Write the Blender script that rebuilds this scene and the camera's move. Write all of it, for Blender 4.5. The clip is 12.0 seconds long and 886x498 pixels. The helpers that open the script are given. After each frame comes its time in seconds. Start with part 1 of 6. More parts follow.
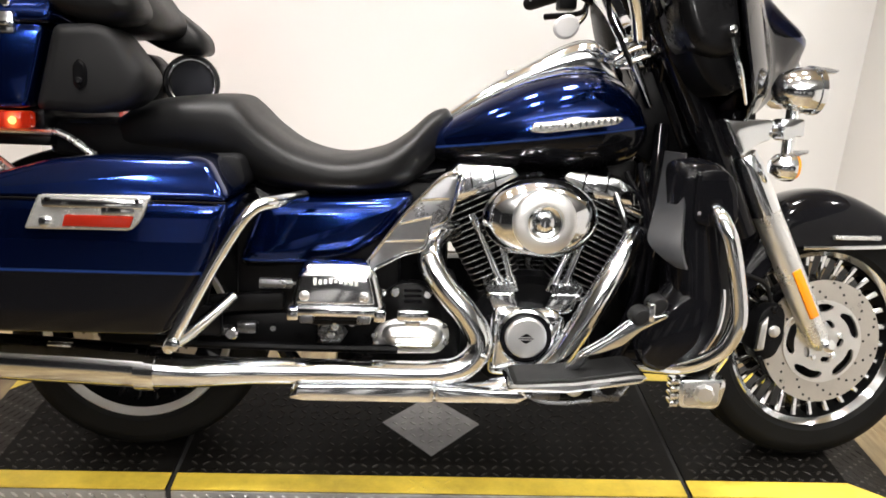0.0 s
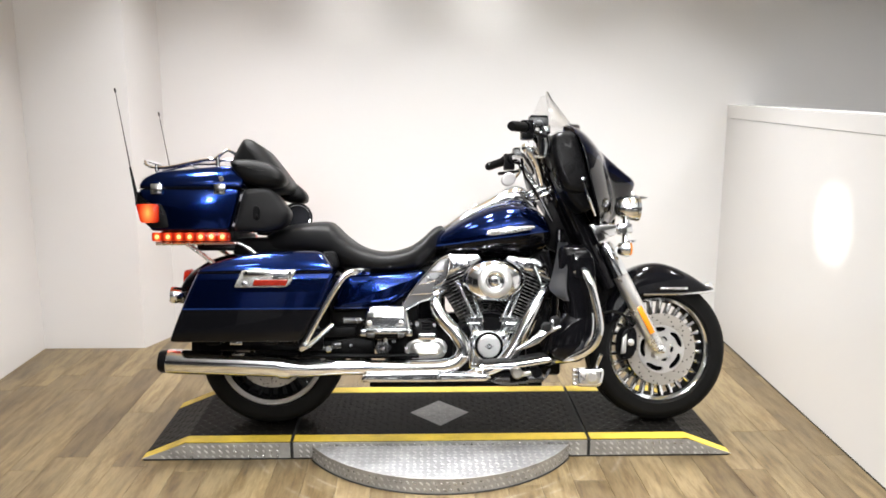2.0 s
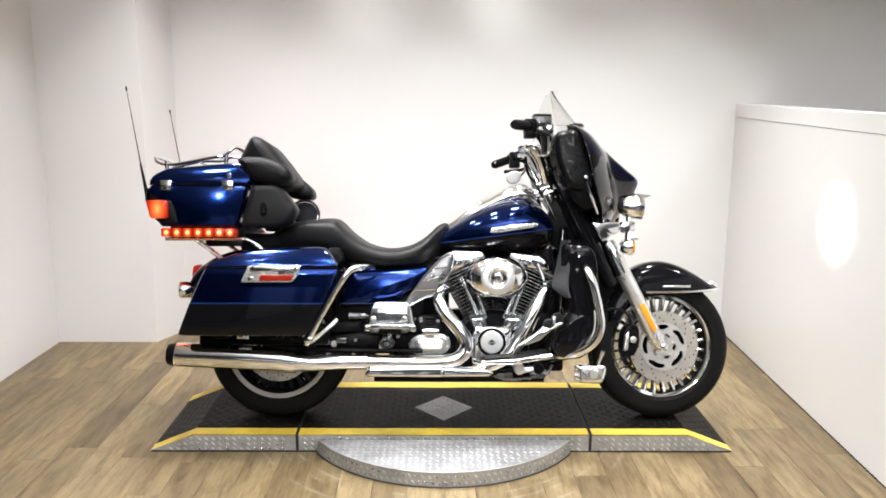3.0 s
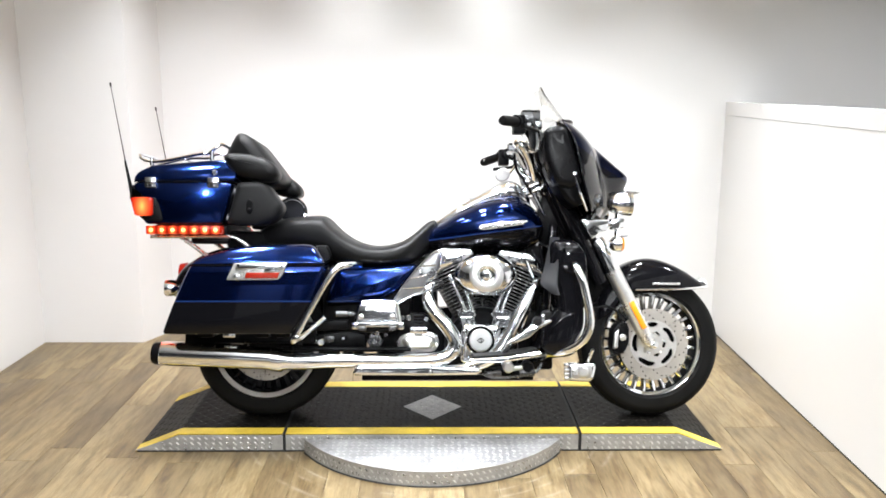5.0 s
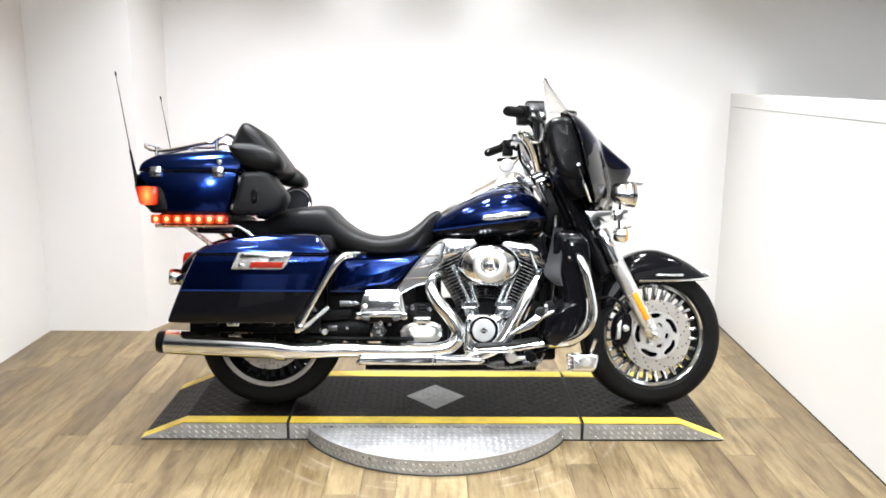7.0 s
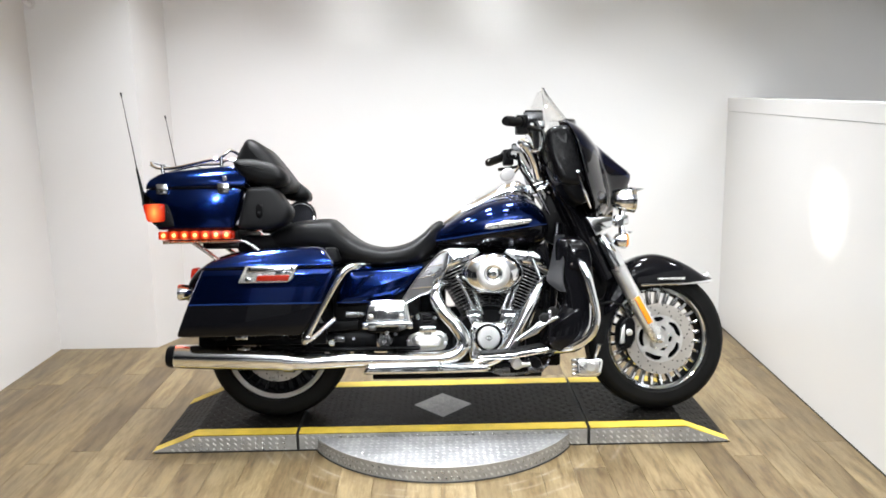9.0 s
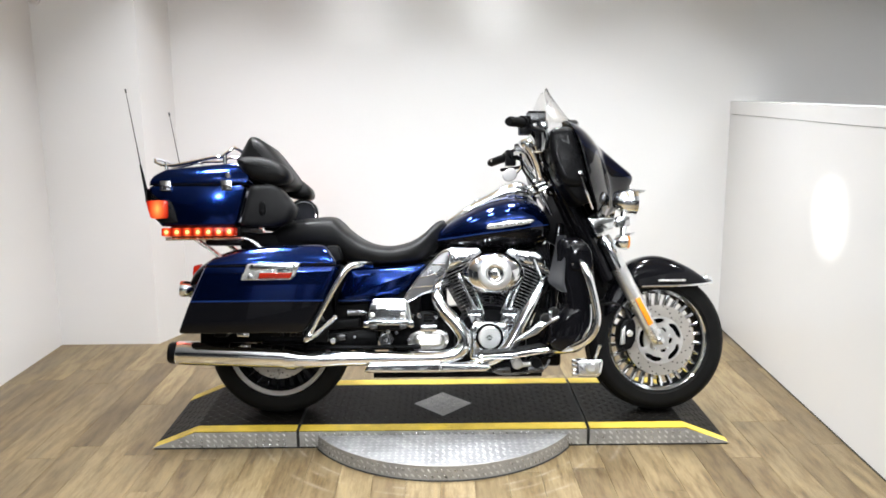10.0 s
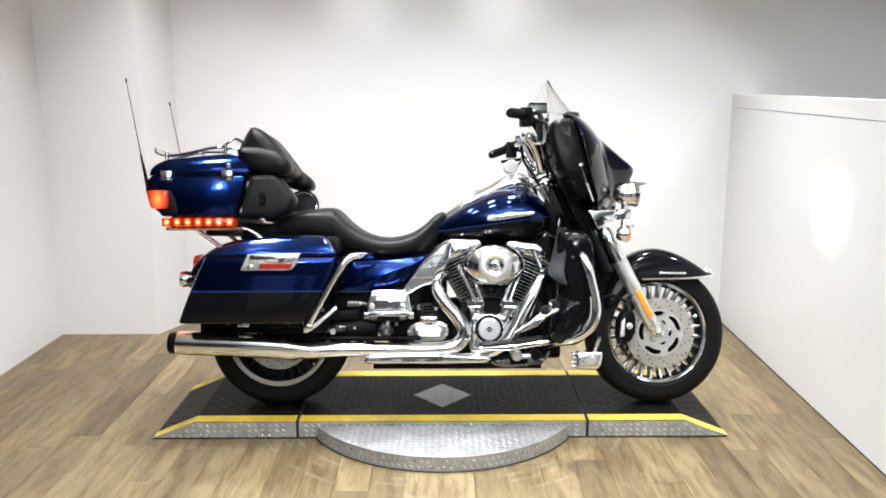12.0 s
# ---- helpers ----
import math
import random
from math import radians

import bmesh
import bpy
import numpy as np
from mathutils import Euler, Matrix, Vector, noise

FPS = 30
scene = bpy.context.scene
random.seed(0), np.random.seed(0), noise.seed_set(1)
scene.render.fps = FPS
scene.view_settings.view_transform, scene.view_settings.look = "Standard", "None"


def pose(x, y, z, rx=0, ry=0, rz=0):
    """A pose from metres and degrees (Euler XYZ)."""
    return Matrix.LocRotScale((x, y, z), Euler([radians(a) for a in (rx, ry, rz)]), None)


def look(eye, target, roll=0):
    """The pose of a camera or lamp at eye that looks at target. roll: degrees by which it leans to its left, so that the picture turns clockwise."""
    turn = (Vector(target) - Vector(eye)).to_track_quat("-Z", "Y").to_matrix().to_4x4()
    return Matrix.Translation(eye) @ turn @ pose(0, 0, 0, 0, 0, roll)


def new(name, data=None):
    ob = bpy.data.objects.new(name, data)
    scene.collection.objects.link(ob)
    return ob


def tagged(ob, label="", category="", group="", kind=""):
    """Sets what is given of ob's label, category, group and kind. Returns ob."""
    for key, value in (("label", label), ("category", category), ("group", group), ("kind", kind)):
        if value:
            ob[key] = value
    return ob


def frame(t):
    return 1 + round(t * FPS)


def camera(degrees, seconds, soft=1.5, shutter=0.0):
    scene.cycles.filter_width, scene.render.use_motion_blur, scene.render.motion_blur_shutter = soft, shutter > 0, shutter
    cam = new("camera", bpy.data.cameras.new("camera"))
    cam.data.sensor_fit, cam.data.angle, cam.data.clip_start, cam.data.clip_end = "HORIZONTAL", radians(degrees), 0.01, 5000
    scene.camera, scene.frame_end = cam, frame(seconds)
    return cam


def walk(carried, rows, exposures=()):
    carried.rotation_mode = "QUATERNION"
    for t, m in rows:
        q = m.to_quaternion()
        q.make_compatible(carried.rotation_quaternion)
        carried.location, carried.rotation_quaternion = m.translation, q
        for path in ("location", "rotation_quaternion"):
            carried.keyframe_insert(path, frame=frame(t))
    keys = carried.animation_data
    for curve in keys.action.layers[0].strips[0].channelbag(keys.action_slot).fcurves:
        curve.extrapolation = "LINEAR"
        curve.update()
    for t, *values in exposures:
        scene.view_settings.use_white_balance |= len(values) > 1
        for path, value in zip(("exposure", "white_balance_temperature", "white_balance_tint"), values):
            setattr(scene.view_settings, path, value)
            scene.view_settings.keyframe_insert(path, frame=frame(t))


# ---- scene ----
cam = camera(56.8, 12.0, soft=1.7)
PATH = [
    (0, (-0.181, -1.744, 1.271), (-0.098, 0.119, 0.547), 2.5),
    (0.2, (-0.148, -1.947, 1.3), (-0.061, -0.065, 0.63), 0.8),
    (0.3, (-0.161, -2.045, 1.316), (-0.069, -0.167, 0.636), 0.3),
    (0.4, (-0.173, -2.133, 1.319), (-0.018, -0.254, 0.65), 1.4),
    (0.5, (-0.171, -2.242, 1.313), (-0.027, -0.347, 0.689), 1.3),
    (0.6, (-0.18, -2.331, 1.33), (-0.021, -0.414, 0.78), 0.9),
    (0.7, (-0.169, -2.41, 1.378), (-0.049, -0.482, 0.859), 0.5),
    (0.8, (-0.161, -2.501, 1.361), (-0.05, -0.562, 0.884), 0.3),
    (0.9, (-0.123, -2.593, 1.372), (-0.096, -0.659, 0.864), 0.4),
    (1, (-0.138, -2.667, 1.377), (-0.11, -0.733, 0.869), 1.3),
    (1.2, (-0.129, -2.812, 1.407), (-0.13, -0.872, 0.921), 0.1),
    (1.5, (-0.131, -3.008, 1.443), (-0.094, -1.054, 1.018), -0.3),
    (1.7, (-0.167, -3.145, 1.448), (-0.117, -1.184, 1.059), -0.4),
    (2, (-0.198, -3.276, 1.467), (-0.14, -1.316, 1.077), 0.2),
    (2.5, (-0.196, -3.347, 1.469), (-0.17, -1.382, 1.098), 0.5),
    (3, (-0.147, -3.319, 1.469), (-0.13, -1.358, 1.075), 0.3),
    (3.2, (-0.12, -3.317, 1.479), (-0.095, -1.361, 1.066), 0.6),
    (4.8, (-0.135, -3.304, 1.445), (-0.094, -1.34, 1.068), 0.4),
    (5, (-0.129, -3.297, 1.444), (-0.094, -1.336, 1.056), 0.3),
    (5.5, (-0.13, -3.294, 1.439), (-0.089, -1.333, 1.044), 0.2),
    (6, (-0.132, -3.298, 1.439), (-0.097, -1.339, 1.041), 0.5),
    (6.5, (-0.129, -3.298, 1.446), (-0.104, -1.34, 1.037), 0.6),
    (7, (-0.129, -3.305, 1.445), (-0.103, -1.348, 1.034), 0.5),
    (7.2, (-0.142, -3.306, 1.448), (-0.107, -1.35, 1.035), 0.5),
    (8.8, (-0.1, -3.364, 1.438), (-0.111, -1.401, 1.054), -1.4),
    (9, (-0.123, -3.351, 1.445), (-0.109, -1.388, 1.062), -1.0),
    (9.5, (-0.134, -3.362, 1.443), (-0.12, -1.398, 1.067), -0.4),
    (10, (-0.129, -3.362, 1.443), (-0.116, -1.399, 1.061), -0.4),
    (10.5, (-0.124, -3.363, 1.439), (-0.111, -1.402, 1.047), -0.4),
    (11, (-0.129, -3.365, 1.434), (-0.115, -1.403, 1.048), -0.1),
    (11.5, (-0.132, -3.362, 1.433), (-0.118, -1.403, 1.034), 0.0),
    (12, (-0.127, -3.361, 1.439), (-0.116, -1.402, 1.039), -0.1),
]
EXPOSURES = [(0.0, -0.97, 7050, 12), (0.5, -0.97, 7150, 13), (1.0, -0.98, 6980, 12), (2.0, -0.92, 6720, 11), (3.2, -0.87, 6630, 11), (4.8, -0.60, 6450, 9.5), (7.2, -0.58, 6420, 9.5), (8.8, -0.85, 6400, 9), (9.6, -0.89, 6400, 9), (10.5, -0.95, 6420, 9.5), (11.4, -0.92, 6400, 9), (12.0, -0.86, 6400, 9)]
walk(cam, [(t, look(eye, target, roll)) for t, eye, target, roll in PATH], EXPOSURES)


# ---- world and lamps ----
world = bpy.data.worlds.new("world")
scene.world = world
world.use_nodes = True
world.node_tree.nodes["Background"].inputs[0].default_value = (0.8, 0.85, 1.0, 1)
world.node_tree.nodes["Background"].inputs[1].default_value = 0.02


WHITE = (0.972, 1.0, 1.03)


def ceiling_spot(x, y, z, power, spread, size=0.22):
    lamp = bpy.data.lights.new("ceiling_spot", "AREA")
    lamp.shape, lamp.size, lamp.energy, lamp.color, lamp.spread = "DISK", size, power, WHITE, radians(spread)
    new("ceiling_spot", lamp).matrix_world = pose(x, y, z)


for ly, power, spread, columns in ((0.55, 32, 84, (-1.3, -0.5, 0.3, 1.1)), (-0.55, 20, 88, (-1.3, -0.5, 0.3, 1.1)), (-1.6, 21, 80, (-1.2, -0.4, 0.4, 1.2))):
    for lx in columns:
        ceiling_spot(lx, ly, 2.93, power * (0.84 if lx > 1 else 1.0), spread)
ceiling_spot(2.5, -0.2, 2.93, 40, 120)
ceiling_spot(-2.75, -1.8, 2.93, 16, 42)
beam = bpy.data.lights.new("headlamp_beam", "SPOT")
beam.energy, beam.color, beam.spot_size, beam.spot_blend, beam.shadow_soft_size = 40, (1.0, 0.96, 0.9), radians(27), 0.6, 0.04
new("headlamp_beam", beam).matrix_world = look((0.735, 0.19, 0.974), (1.552, 0.10, 0.90))
for eye, target, wide, tall, power in (((-1.06, 0.48, 0.79), (-1.06, 1.4, 0.97), 0.28, 0.03, 1.1), ((-1.30, 0.16, 0.92), (-1.75, 0.30, 0.0), 0.34, 0.06, 1.0)):
    tail = bpy.data.lights.new("tail_lamp_light", "AREA")
    tail.shape, tail.size, tail.size_y, tail.energy, tail.color = "RECTANGLE", wide, tall, power, (1.0, 0.06, 0.03)
    new("tail_lamp_light", tail).matrix_world = look(eye, target)
for lx, power in ((-1.22, 5), (0.72, 6)):
    track = bpy.data.lights.new("track_spot", "AREA")
    track.shape, track.size, track.energy, track.color, track.spread = "DISK", 0.22, power, WHITE, radians(50)
    new("track_spot", track).matrix_world = look((lx, -5.6, 2.62), (lx * 0.5, 1.4, 1.5))
for ly, power, columns in ((-2.9, 26, (-0.7, 0.4, 1.5)), (-4.3, 26, (-0.7, 0.4, 1.5)), (-5.75, 38, (-0.9, 0.0, 0.9))):
    for lx in columns:
        panel = bpy.data.lights.new("shop_lamp", "AREA")
        panel.shape, panel.size, panel.size_y, panel.energy, panel.color = "RECTANGLE", 1.05, 0.12, power, WHITE
        new("shop_lamp", panel).matrix_world = pose(lx, ly, 2.94)


# Unseen upward fill lights, added to brighten the shop ceiling that the chrome reflects.
for ly in (-2.5, -4.0, -5.4):
    uplight = bpy.data.lights.new("shop_lamp_uplight", "AREA")
    uplight.shape, uplight.size, uplight.size_y, uplight.energy, uplight.color = "RECTANGLE", 3.6, 0.2, 80, WHITE
    new("shop_lamp_uplight", uplight).matrix_world = pose(0.3, ly, 2.62, 180)


# ---- materials ----
def nodes_of(name):
    mat = bpy.data.materials.new(name)
    mat.use_nodes = True
    nt = mat.node_tree
    return mat, nt, nt.nodes["Principled BSDF"]


def link(nt, a, b):
    nt.links.new(a, b)


def add(nt, kind, **kw):
    n = nt.nodes.new(kind)
    for k, v in kw.items():
        n.inputs[k].default_value = v
    return n


def coords(nt, scale=(1, 1, 1), rot=(0, 0, 0)):
    tc = nt.nodes.new("ShaderNodeTexCoord")
    mp = nt.nodes.new("ShaderNodeMapping")
    mp.inputs["Scale"].default_value = scale
    mp.inputs["Rotation"].default_value = rot
    link(nt, tc.outputs["Object"], mp.inputs["Vector"])
    return mp.outputs[0]


def noise_tex(nt, vec, scale, detail=4.0, rough=0.55):
    n = add(nt, "ShaderNodeTexNoise", Scale=scale, Detail=detail, Roughness=rough)
    link(nt, vec, n.inputs["Vector"])
    return n.outputs[0]


def ramp(nt, fac, stops):
    r = nt.nodes.new("ShaderNodeValToRGB")
    el = r.color_ramp.elements
    while len(el) < len(stops):
        el.new(0.5)
    for e, (p, c) in zip(el, stops):
        e.position, e.color = p, (*c, 1) if len(c) == 3 else c
    link(nt, fac, r.inputs[0])
    return r.outputs[0]


def bump(nt, bsdf, height, strength, distance):
    b = add(nt, "ShaderNodeBump", Strength=strength, Distance=distance)
    link(nt, height, b.inputs["Height"])
    link(nt, b.outputs[0], bsdf.inputs["Normal"])


def grey(v):
    return (v, v, v)


def surface(name, colour, rough, metal=0.0, vary=0.12, scale=6.0, relief=0.0, relief_scale=120.0, coat=0.0, rough_vary=0.08, spec=0.5):
    """Colour broken by a broad and a fine noise, with uneven gloss and a fine relief."""
    mat, nt, bsdf = nodes_of(name)
    v = coords(nt)
    broad, fine = noise_tex(nt, v, scale), noise_tex(nt, v, scale * 14, 3.0)
    mix = nt.nodes.new("ShaderNodeMath")
    mix.operation = "MULTIPLY_ADD"
    link(nt, fine, mix.inputs[0])
    mix.inputs[1].default_value = 0.35
    link(nt, broad, mix.inputs[2])
    lo, hi = [tuple(min(1, c * k) for c in colour) for k in (1 - vary, 1 + vary)]
    link(nt, ramp(nt, mix.outputs[0], [(0.35, lo), (0.95, hi)]), bsdf.inputs["Base Color"])
    link(nt, ramp(nt, mix.outputs[0], [(0.35, grey(max(0.01, rough - rough_vary))), (0.95, grey(rough + rough_vary))]), bsdf.inputs["Roughness"])
    bsdf.inputs["Metallic"].default_value = metal
    bsdf.inputs["Coat Weight"].default_value = coat
    bsdf.inputs["Specular IOR Level"].default_value = spec
    bsdf.inputs["Coat Roughness"].default_value = 0.02
    bsdf.inputs["Coat IOR"].default_value = 1.24
    if relief:
        bump(nt, bsdf, noise_tex(nt, v, relief_scale, 3.0), relief, 0.001)
    return mat


def two_tone(name, a, b, blue=(0.0047, 0.0172, 0.098), black=(0.004, 0.004, 0.005), stripe=0.0025, ior=1.24):
    """Metallic blue above and black below the line z = a + b x, with a thin bright pinstripe on it, under clear lacquer."""
    mat, nt, bsdf = nodes_of(name)
    tc = nt.nodes.new("ShaderNodeTexCoord")
    sep = nt.nodes.new("ShaderNodeSeparateXYZ")
    link(nt, tc.outputs["Object"], sep.inputs[0])
    m = nt.nodes.new("ShaderNodeMath")
    m.operation = "MULTIPLY_ADD"
    link(nt, sep.outputs["X"], m.inputs[0])
    m.inputs[1].default_value = -b
    link(nt, sep.outputs["Z"], m.inputs[2])
    flake = noise_tex(nt, tc.outputs["Object"], 900, 1.0)
    blue_c = ramp(nt, flake, [(0.3, tuple(c * 0.8 for c in blue)), (0.75, tuple(c * 1.5 for c in blue))])
    mr = nt.nodes.new("ShaderNodeMapRange")
    link(nt, m.outputs[0], mr.inputs[0])
    mr.inputs["From Min"].default_value, mr.inputs["From Max"].default_value = a - 0.5, a + 0.5
    up = ramp(nt, mr.outputs[0], [(0.5, grey(0)), (0.5 + 0.0005, grey(1))])
    mid = ramp(nt, mr.outputs[0], [(0.4995 - stripe, grey(0)), (0.4998 - stripe, grey(1)), (0.5, grey(1)), (0.5003, grey(0))])
    mx = nt.nodes.new("ShaderNodeMix")
    mx.data_type = "RGBA"
    link(nt, up, mx.inputs["Factor"])
    mx.inputs["A"].default_value = (*black, 1)
    link(nt, blue_c, mx.inputs["B"])
    mx2 = nt.nodes.new("ShaderNodeMix")
    mx2.data_type = "RGBA"
    link(nt, mid, mx2.inputs["Factor"])
    link(nt, mx.outputs["Result"], mx2.inputs["A"])
    mx2.inputs["B"].default_value = (0.012, 0.035, 0.15, 1)
    link(nt, (mx2 if stripe else mx).outputs["Result"], bsdf.inputs["Base Color"])
    met = nt.nodes.new("ShaderNodeMath")
    met.operation = "MULTIPLY"
    link(nt, up, met.inputs[0])
    met.inputs[1].default_value = 0.95
    link(nt, met.outputs[0], bsdf.inputs["Metallic"])
    bsdf.inputs["Roughness"].default_value = 0.12
    bsdf.inputs["Specular IOR Level"].default_value = 0.06
    bsdf.inputs["Coat Weight"].default_value = 1.0
    bsdf.inputs["Coat Roughness"].default_value = 0.015
    bsdf.inputs["Coat IOR"].default_value = ior
    return mat


def lens(name, colour, strength):
    mat, nt, bsdf = nodes_of(name)
    bsdf.inputs["Base Color"].default_value = (*colour, 1)
    bsdf.inputs["Roughness"].default_value = 0.12
    bsdf.inputs["Coat Weight"].default_value = 0.6
    bsdf.inputs["Emission Color"].default_value = (*colour, 1)
    bsdf.inputs["Emission Strength"].default_value = strength
    return mat


def glow(name, colour, centre, pitch, reach, peak, floor_glow):
    """A lit lens, brightest at its bulb, or at each of a row of bulbs pitch apart along x."""
    mat, nt, bsdf = nodes_of(name)
    tc = nt.nodes.new("ShaderNodeTexCoord")
    sep = nt.nodes.new("ShaderNodeSeparateXYZ")
    link(nt, tc.outputs["Object"], sep.inputs[0])

    def op(kind, a, b=0.0):
        m = nt.nodes.new("ShaderNodeMath")
        m.operation = kind
        for k, v in enumerate((a, b)):
            if isinstance(v, (int, float)):
                m.inputs[k].default_value = v
            else:
                link(nt, v, m.inputs[k])
        return m.outputs[0]

    dx = op("SUBTRACT", sep.outputs["X"], centre[0])
    if pitch:
        dx = op("PINGPONG", dx, pitch / 2)
    dz = op("SUBTRACT", sep.outputs["Z"], centre[2])
    d = op("SQRT", op("ADD", op("POWER", dx, 2.0), op("POWER", op("MULTIPLY", dz, 0.6), 2.0)))
    near = op("MAXIMUM", op("SUBTRACT", 1.0, op("DIVIDE", d, reach)), 0.0)
    power = op("ADD", op("MULTIPLY", op("POWER", near, 2.0), peak), floor_glow)
    bsdf.inputs["Base Color"].default_value = (0.15, 0.004, 0.002, 1)
    bsdf.inputs["Roughness"].default_value = 0.12
    tint = ramp(nt, near, [(0.25, colour), (0.9, (1.0, 0.25, 0.06))])
    link(nt, tint, bsdf.inputs["Emission Color"])
    link(nt, power, bsdf.inputs["Emission Strength"])
    return mat


def glass(name, colour, rough=0.02):
    mat, nt, bsdf = nodes_of(name)
    bsdf.inputs["Base Color"].default_value = (*colour, 1)
    bsdf.inputs["Roughness"].default_value = rough
    bsdf.inputs["Transmission Weight"].default_value = 1.0
    bsdf.inputs["IOR"].default_value = 1.4
    return mat


def plank_material():
    mat, nt, bsdf = nodes_of("wood_plank")
    tc = nt.nodes.new("ShaderNodeTexCoord")
    info = nt.nodes.new("ShaderNodeObjectInfo")
    off = nt.nodes.new("ShaderNodeVectorMath")
    off.operation = "MULTIPLY_ADD"
    comb = nt.nodes.new("ShaderNodeCombineXYZ")
    for k in range(3):
        link(nt, info.outputs["Random"], comb.inputs[k])
    link(nt, comb.outputs[0], off.inputs[0])
    off.inputs[1].default_value = (17, 31, 5)
    link(nt, tc.outputs["Object"], off.inputs[2])
    mp = nt.nodes.new("ShaderNodeMapping")
    mp.inputs["Scale"].default_value = (7.0, 1.0, 1.0)
    link(nt, off.outputs[0], mp.inputs["Vector"])
    streak = noise_tex(nt, mp.outputs[0], 4.2, 9.0, 0.70)
    patch = noise_tex(nt, off.outputs[0], 2.4, 3.0, 0.5)
    mp2 = nt.nodes.new("ShaderNodeMapping")
    mp2.inputs["Scale"].default_value = (40.0, 1.6, 1.0)
    link(nt, off.outputs[0], mp2.inputs["Vector"])
    grain = noise_tex(nt, mp2.outputs[0], 5.0, 8.0, 0.75)
    tone = ramp(nt, streak, [(0.28, (0.060, 0.040, 0.020)), (0.44, (0.145, 0.102, 0.050)), (0.55, (0.20, 0.156, 0.088)), (0.66, (0.235, 0.178, 0.092)), (0.8, (0.25, 0.208, 0.14))])
    each = ramp(nt, info.outputs["Random"], [(0.0, (0.66, 0.62, 0.57)), (0.3, (0.86, 0.83, 0.78)), (0.7, (0.98, 0.97, 0.93)), (1.0, (1.14, 1.13, 1.10))])
    pt = ramp(nt, patch, [(0.3, (0.66, 0.63, 0.60)), (0.7, (1.14, 1.13, 1.10))])
    out = tone
    for other in (each, pt, ramp(nt, grain, [(0.25, grey(0.66)), (0.5, grey(0.98)), (0.75, grey(1.12))])):
        mx = nt.nodes.new("ShaderNodeMix")
        mx.data_type, mx.blend_type = "RGBA", "MULTIPLY"
        mx.inputs["Factor"].default_value = 1.0
        link(nt, out, mx.inputs["A"])
        link(nt, other, mx.inputs["B"])
        out = mx.outputs["Result"]
    geo = nt.nodes.new("ShaderNodeNewGeometry")
    flat = nt.nodes.new("ShaderNodeVectorMath")
    flat.operation = "SUBTRACT"
    link(nt, geo.outputs["Position"], flat.inputs[0])
    flat.inputs[1].default_value = (-0.112, 0.085, 0.0)
    far = nt.nodes.new("ShaderNodeVectorMath")
    far.operation = "LENGTH"
    link(nt, flat.outputs[0], far.inputs[0])
    arcs = ramp(nt, far.outputs["Value"], [(0.655, grey(0)), (0.663, grey(1)), (0.672, grey(0.2)), (0.70, grey(0)), (0.716, grey(0.7)), (0.722, grey(0.0)), (0.775, grey(0)), (0.785, grey(0.5)), (0.80, grey(0))])
    rub = ramp(nt, noise_tex(nt, geo.outputs["Position"], 4.5, 6.0, 0.7), [(0.48, grey(0)), (0.60, grey(0.75))])
    worn = nt.nodes.new("ShaderNodeMath")
    worn.operation = "MULTIPLY"
    link(nt, arcs, worn.inputs[0])
    link(nt, rub, worn.inputs[1])
    scuffed = nt.nodes.new("ShaderNodeMix")
    scuffed.data_type = "RGBA"
    link(nt, worn.outputs[0], scuffed.inputs["Factor"])
    link(nt, out, scuffed.inputs["A"])
    scuffed.inputs["B"].default_value = (0.30, 0.27, 0.21, 1)
    link(nt, scuffed.outputs["Result"], bsdf.inputs["Base Color"])
    link(nt, ramp(nt, patch, [(0.3, grey(0.34)), (0.7, grey(0.48))]), bsdf.inputs["Roughness"])
    bump(nt, bsdf, grain, 0.25, 0.001)
    return mat


def wall_material():
    mat, nt, bsdf = nodes_of("white_wall_panel")
    v = coords(nt)
    broad = noise_tex(nt, v, 0.9, 2.0)
    link(nt, ramp(nt, broad, [(0.25, (0.805, 0.80, 0.79)), (0.75, (0.83, 0.825, 0.82))]), bsdf.inputs["Base Color"])
    link(nt, ramp(nt, broad, [(0.25, grey(0.20)), (0.75, grey(0.24))]), bsdf.inputs["Roughness"])
    bump(nt, bsdf, noise_tex(nt, v, 60, 2.0), 0.02, 0.002)
    return mat


def steel_plate(name, colour, rough, metal, spec=0.5):
    mat, nt, bsdf = nodes_of(name)
    v = coords(nt)
    scuff = noise_tex(nt, v, 9, 8.0, 0.7)
    scratch = noise_tex(nt, coords(nt, (4, 60, 4), (0, 0, 0.4)), 4, 4.0, 0.7)
    lo, hi = tuple(c * 0.7 for c in colour), tuple(min(1, c * 1.3) for c in colour)
    link(nt, ramp(nt, scuff, [(0.3, lo), (0.5, colour), (0.72, hi)]), bsdf.inputs["Base Color"])
    link(nt, ramp(nt, scratch, [(0.3, grey(max(0.05, rough - 0.12))), (0.7, grey(rough + 0.1))]), bsdf.inputs["Roughness"])
    bsdf.inputs["Metallic"].default_value = metal
    bsdf.inputs["Specular IOR Level"].default_value = spec
    bump(nt, bsdf, scuff, 0.15, 0.0015)
    return mat


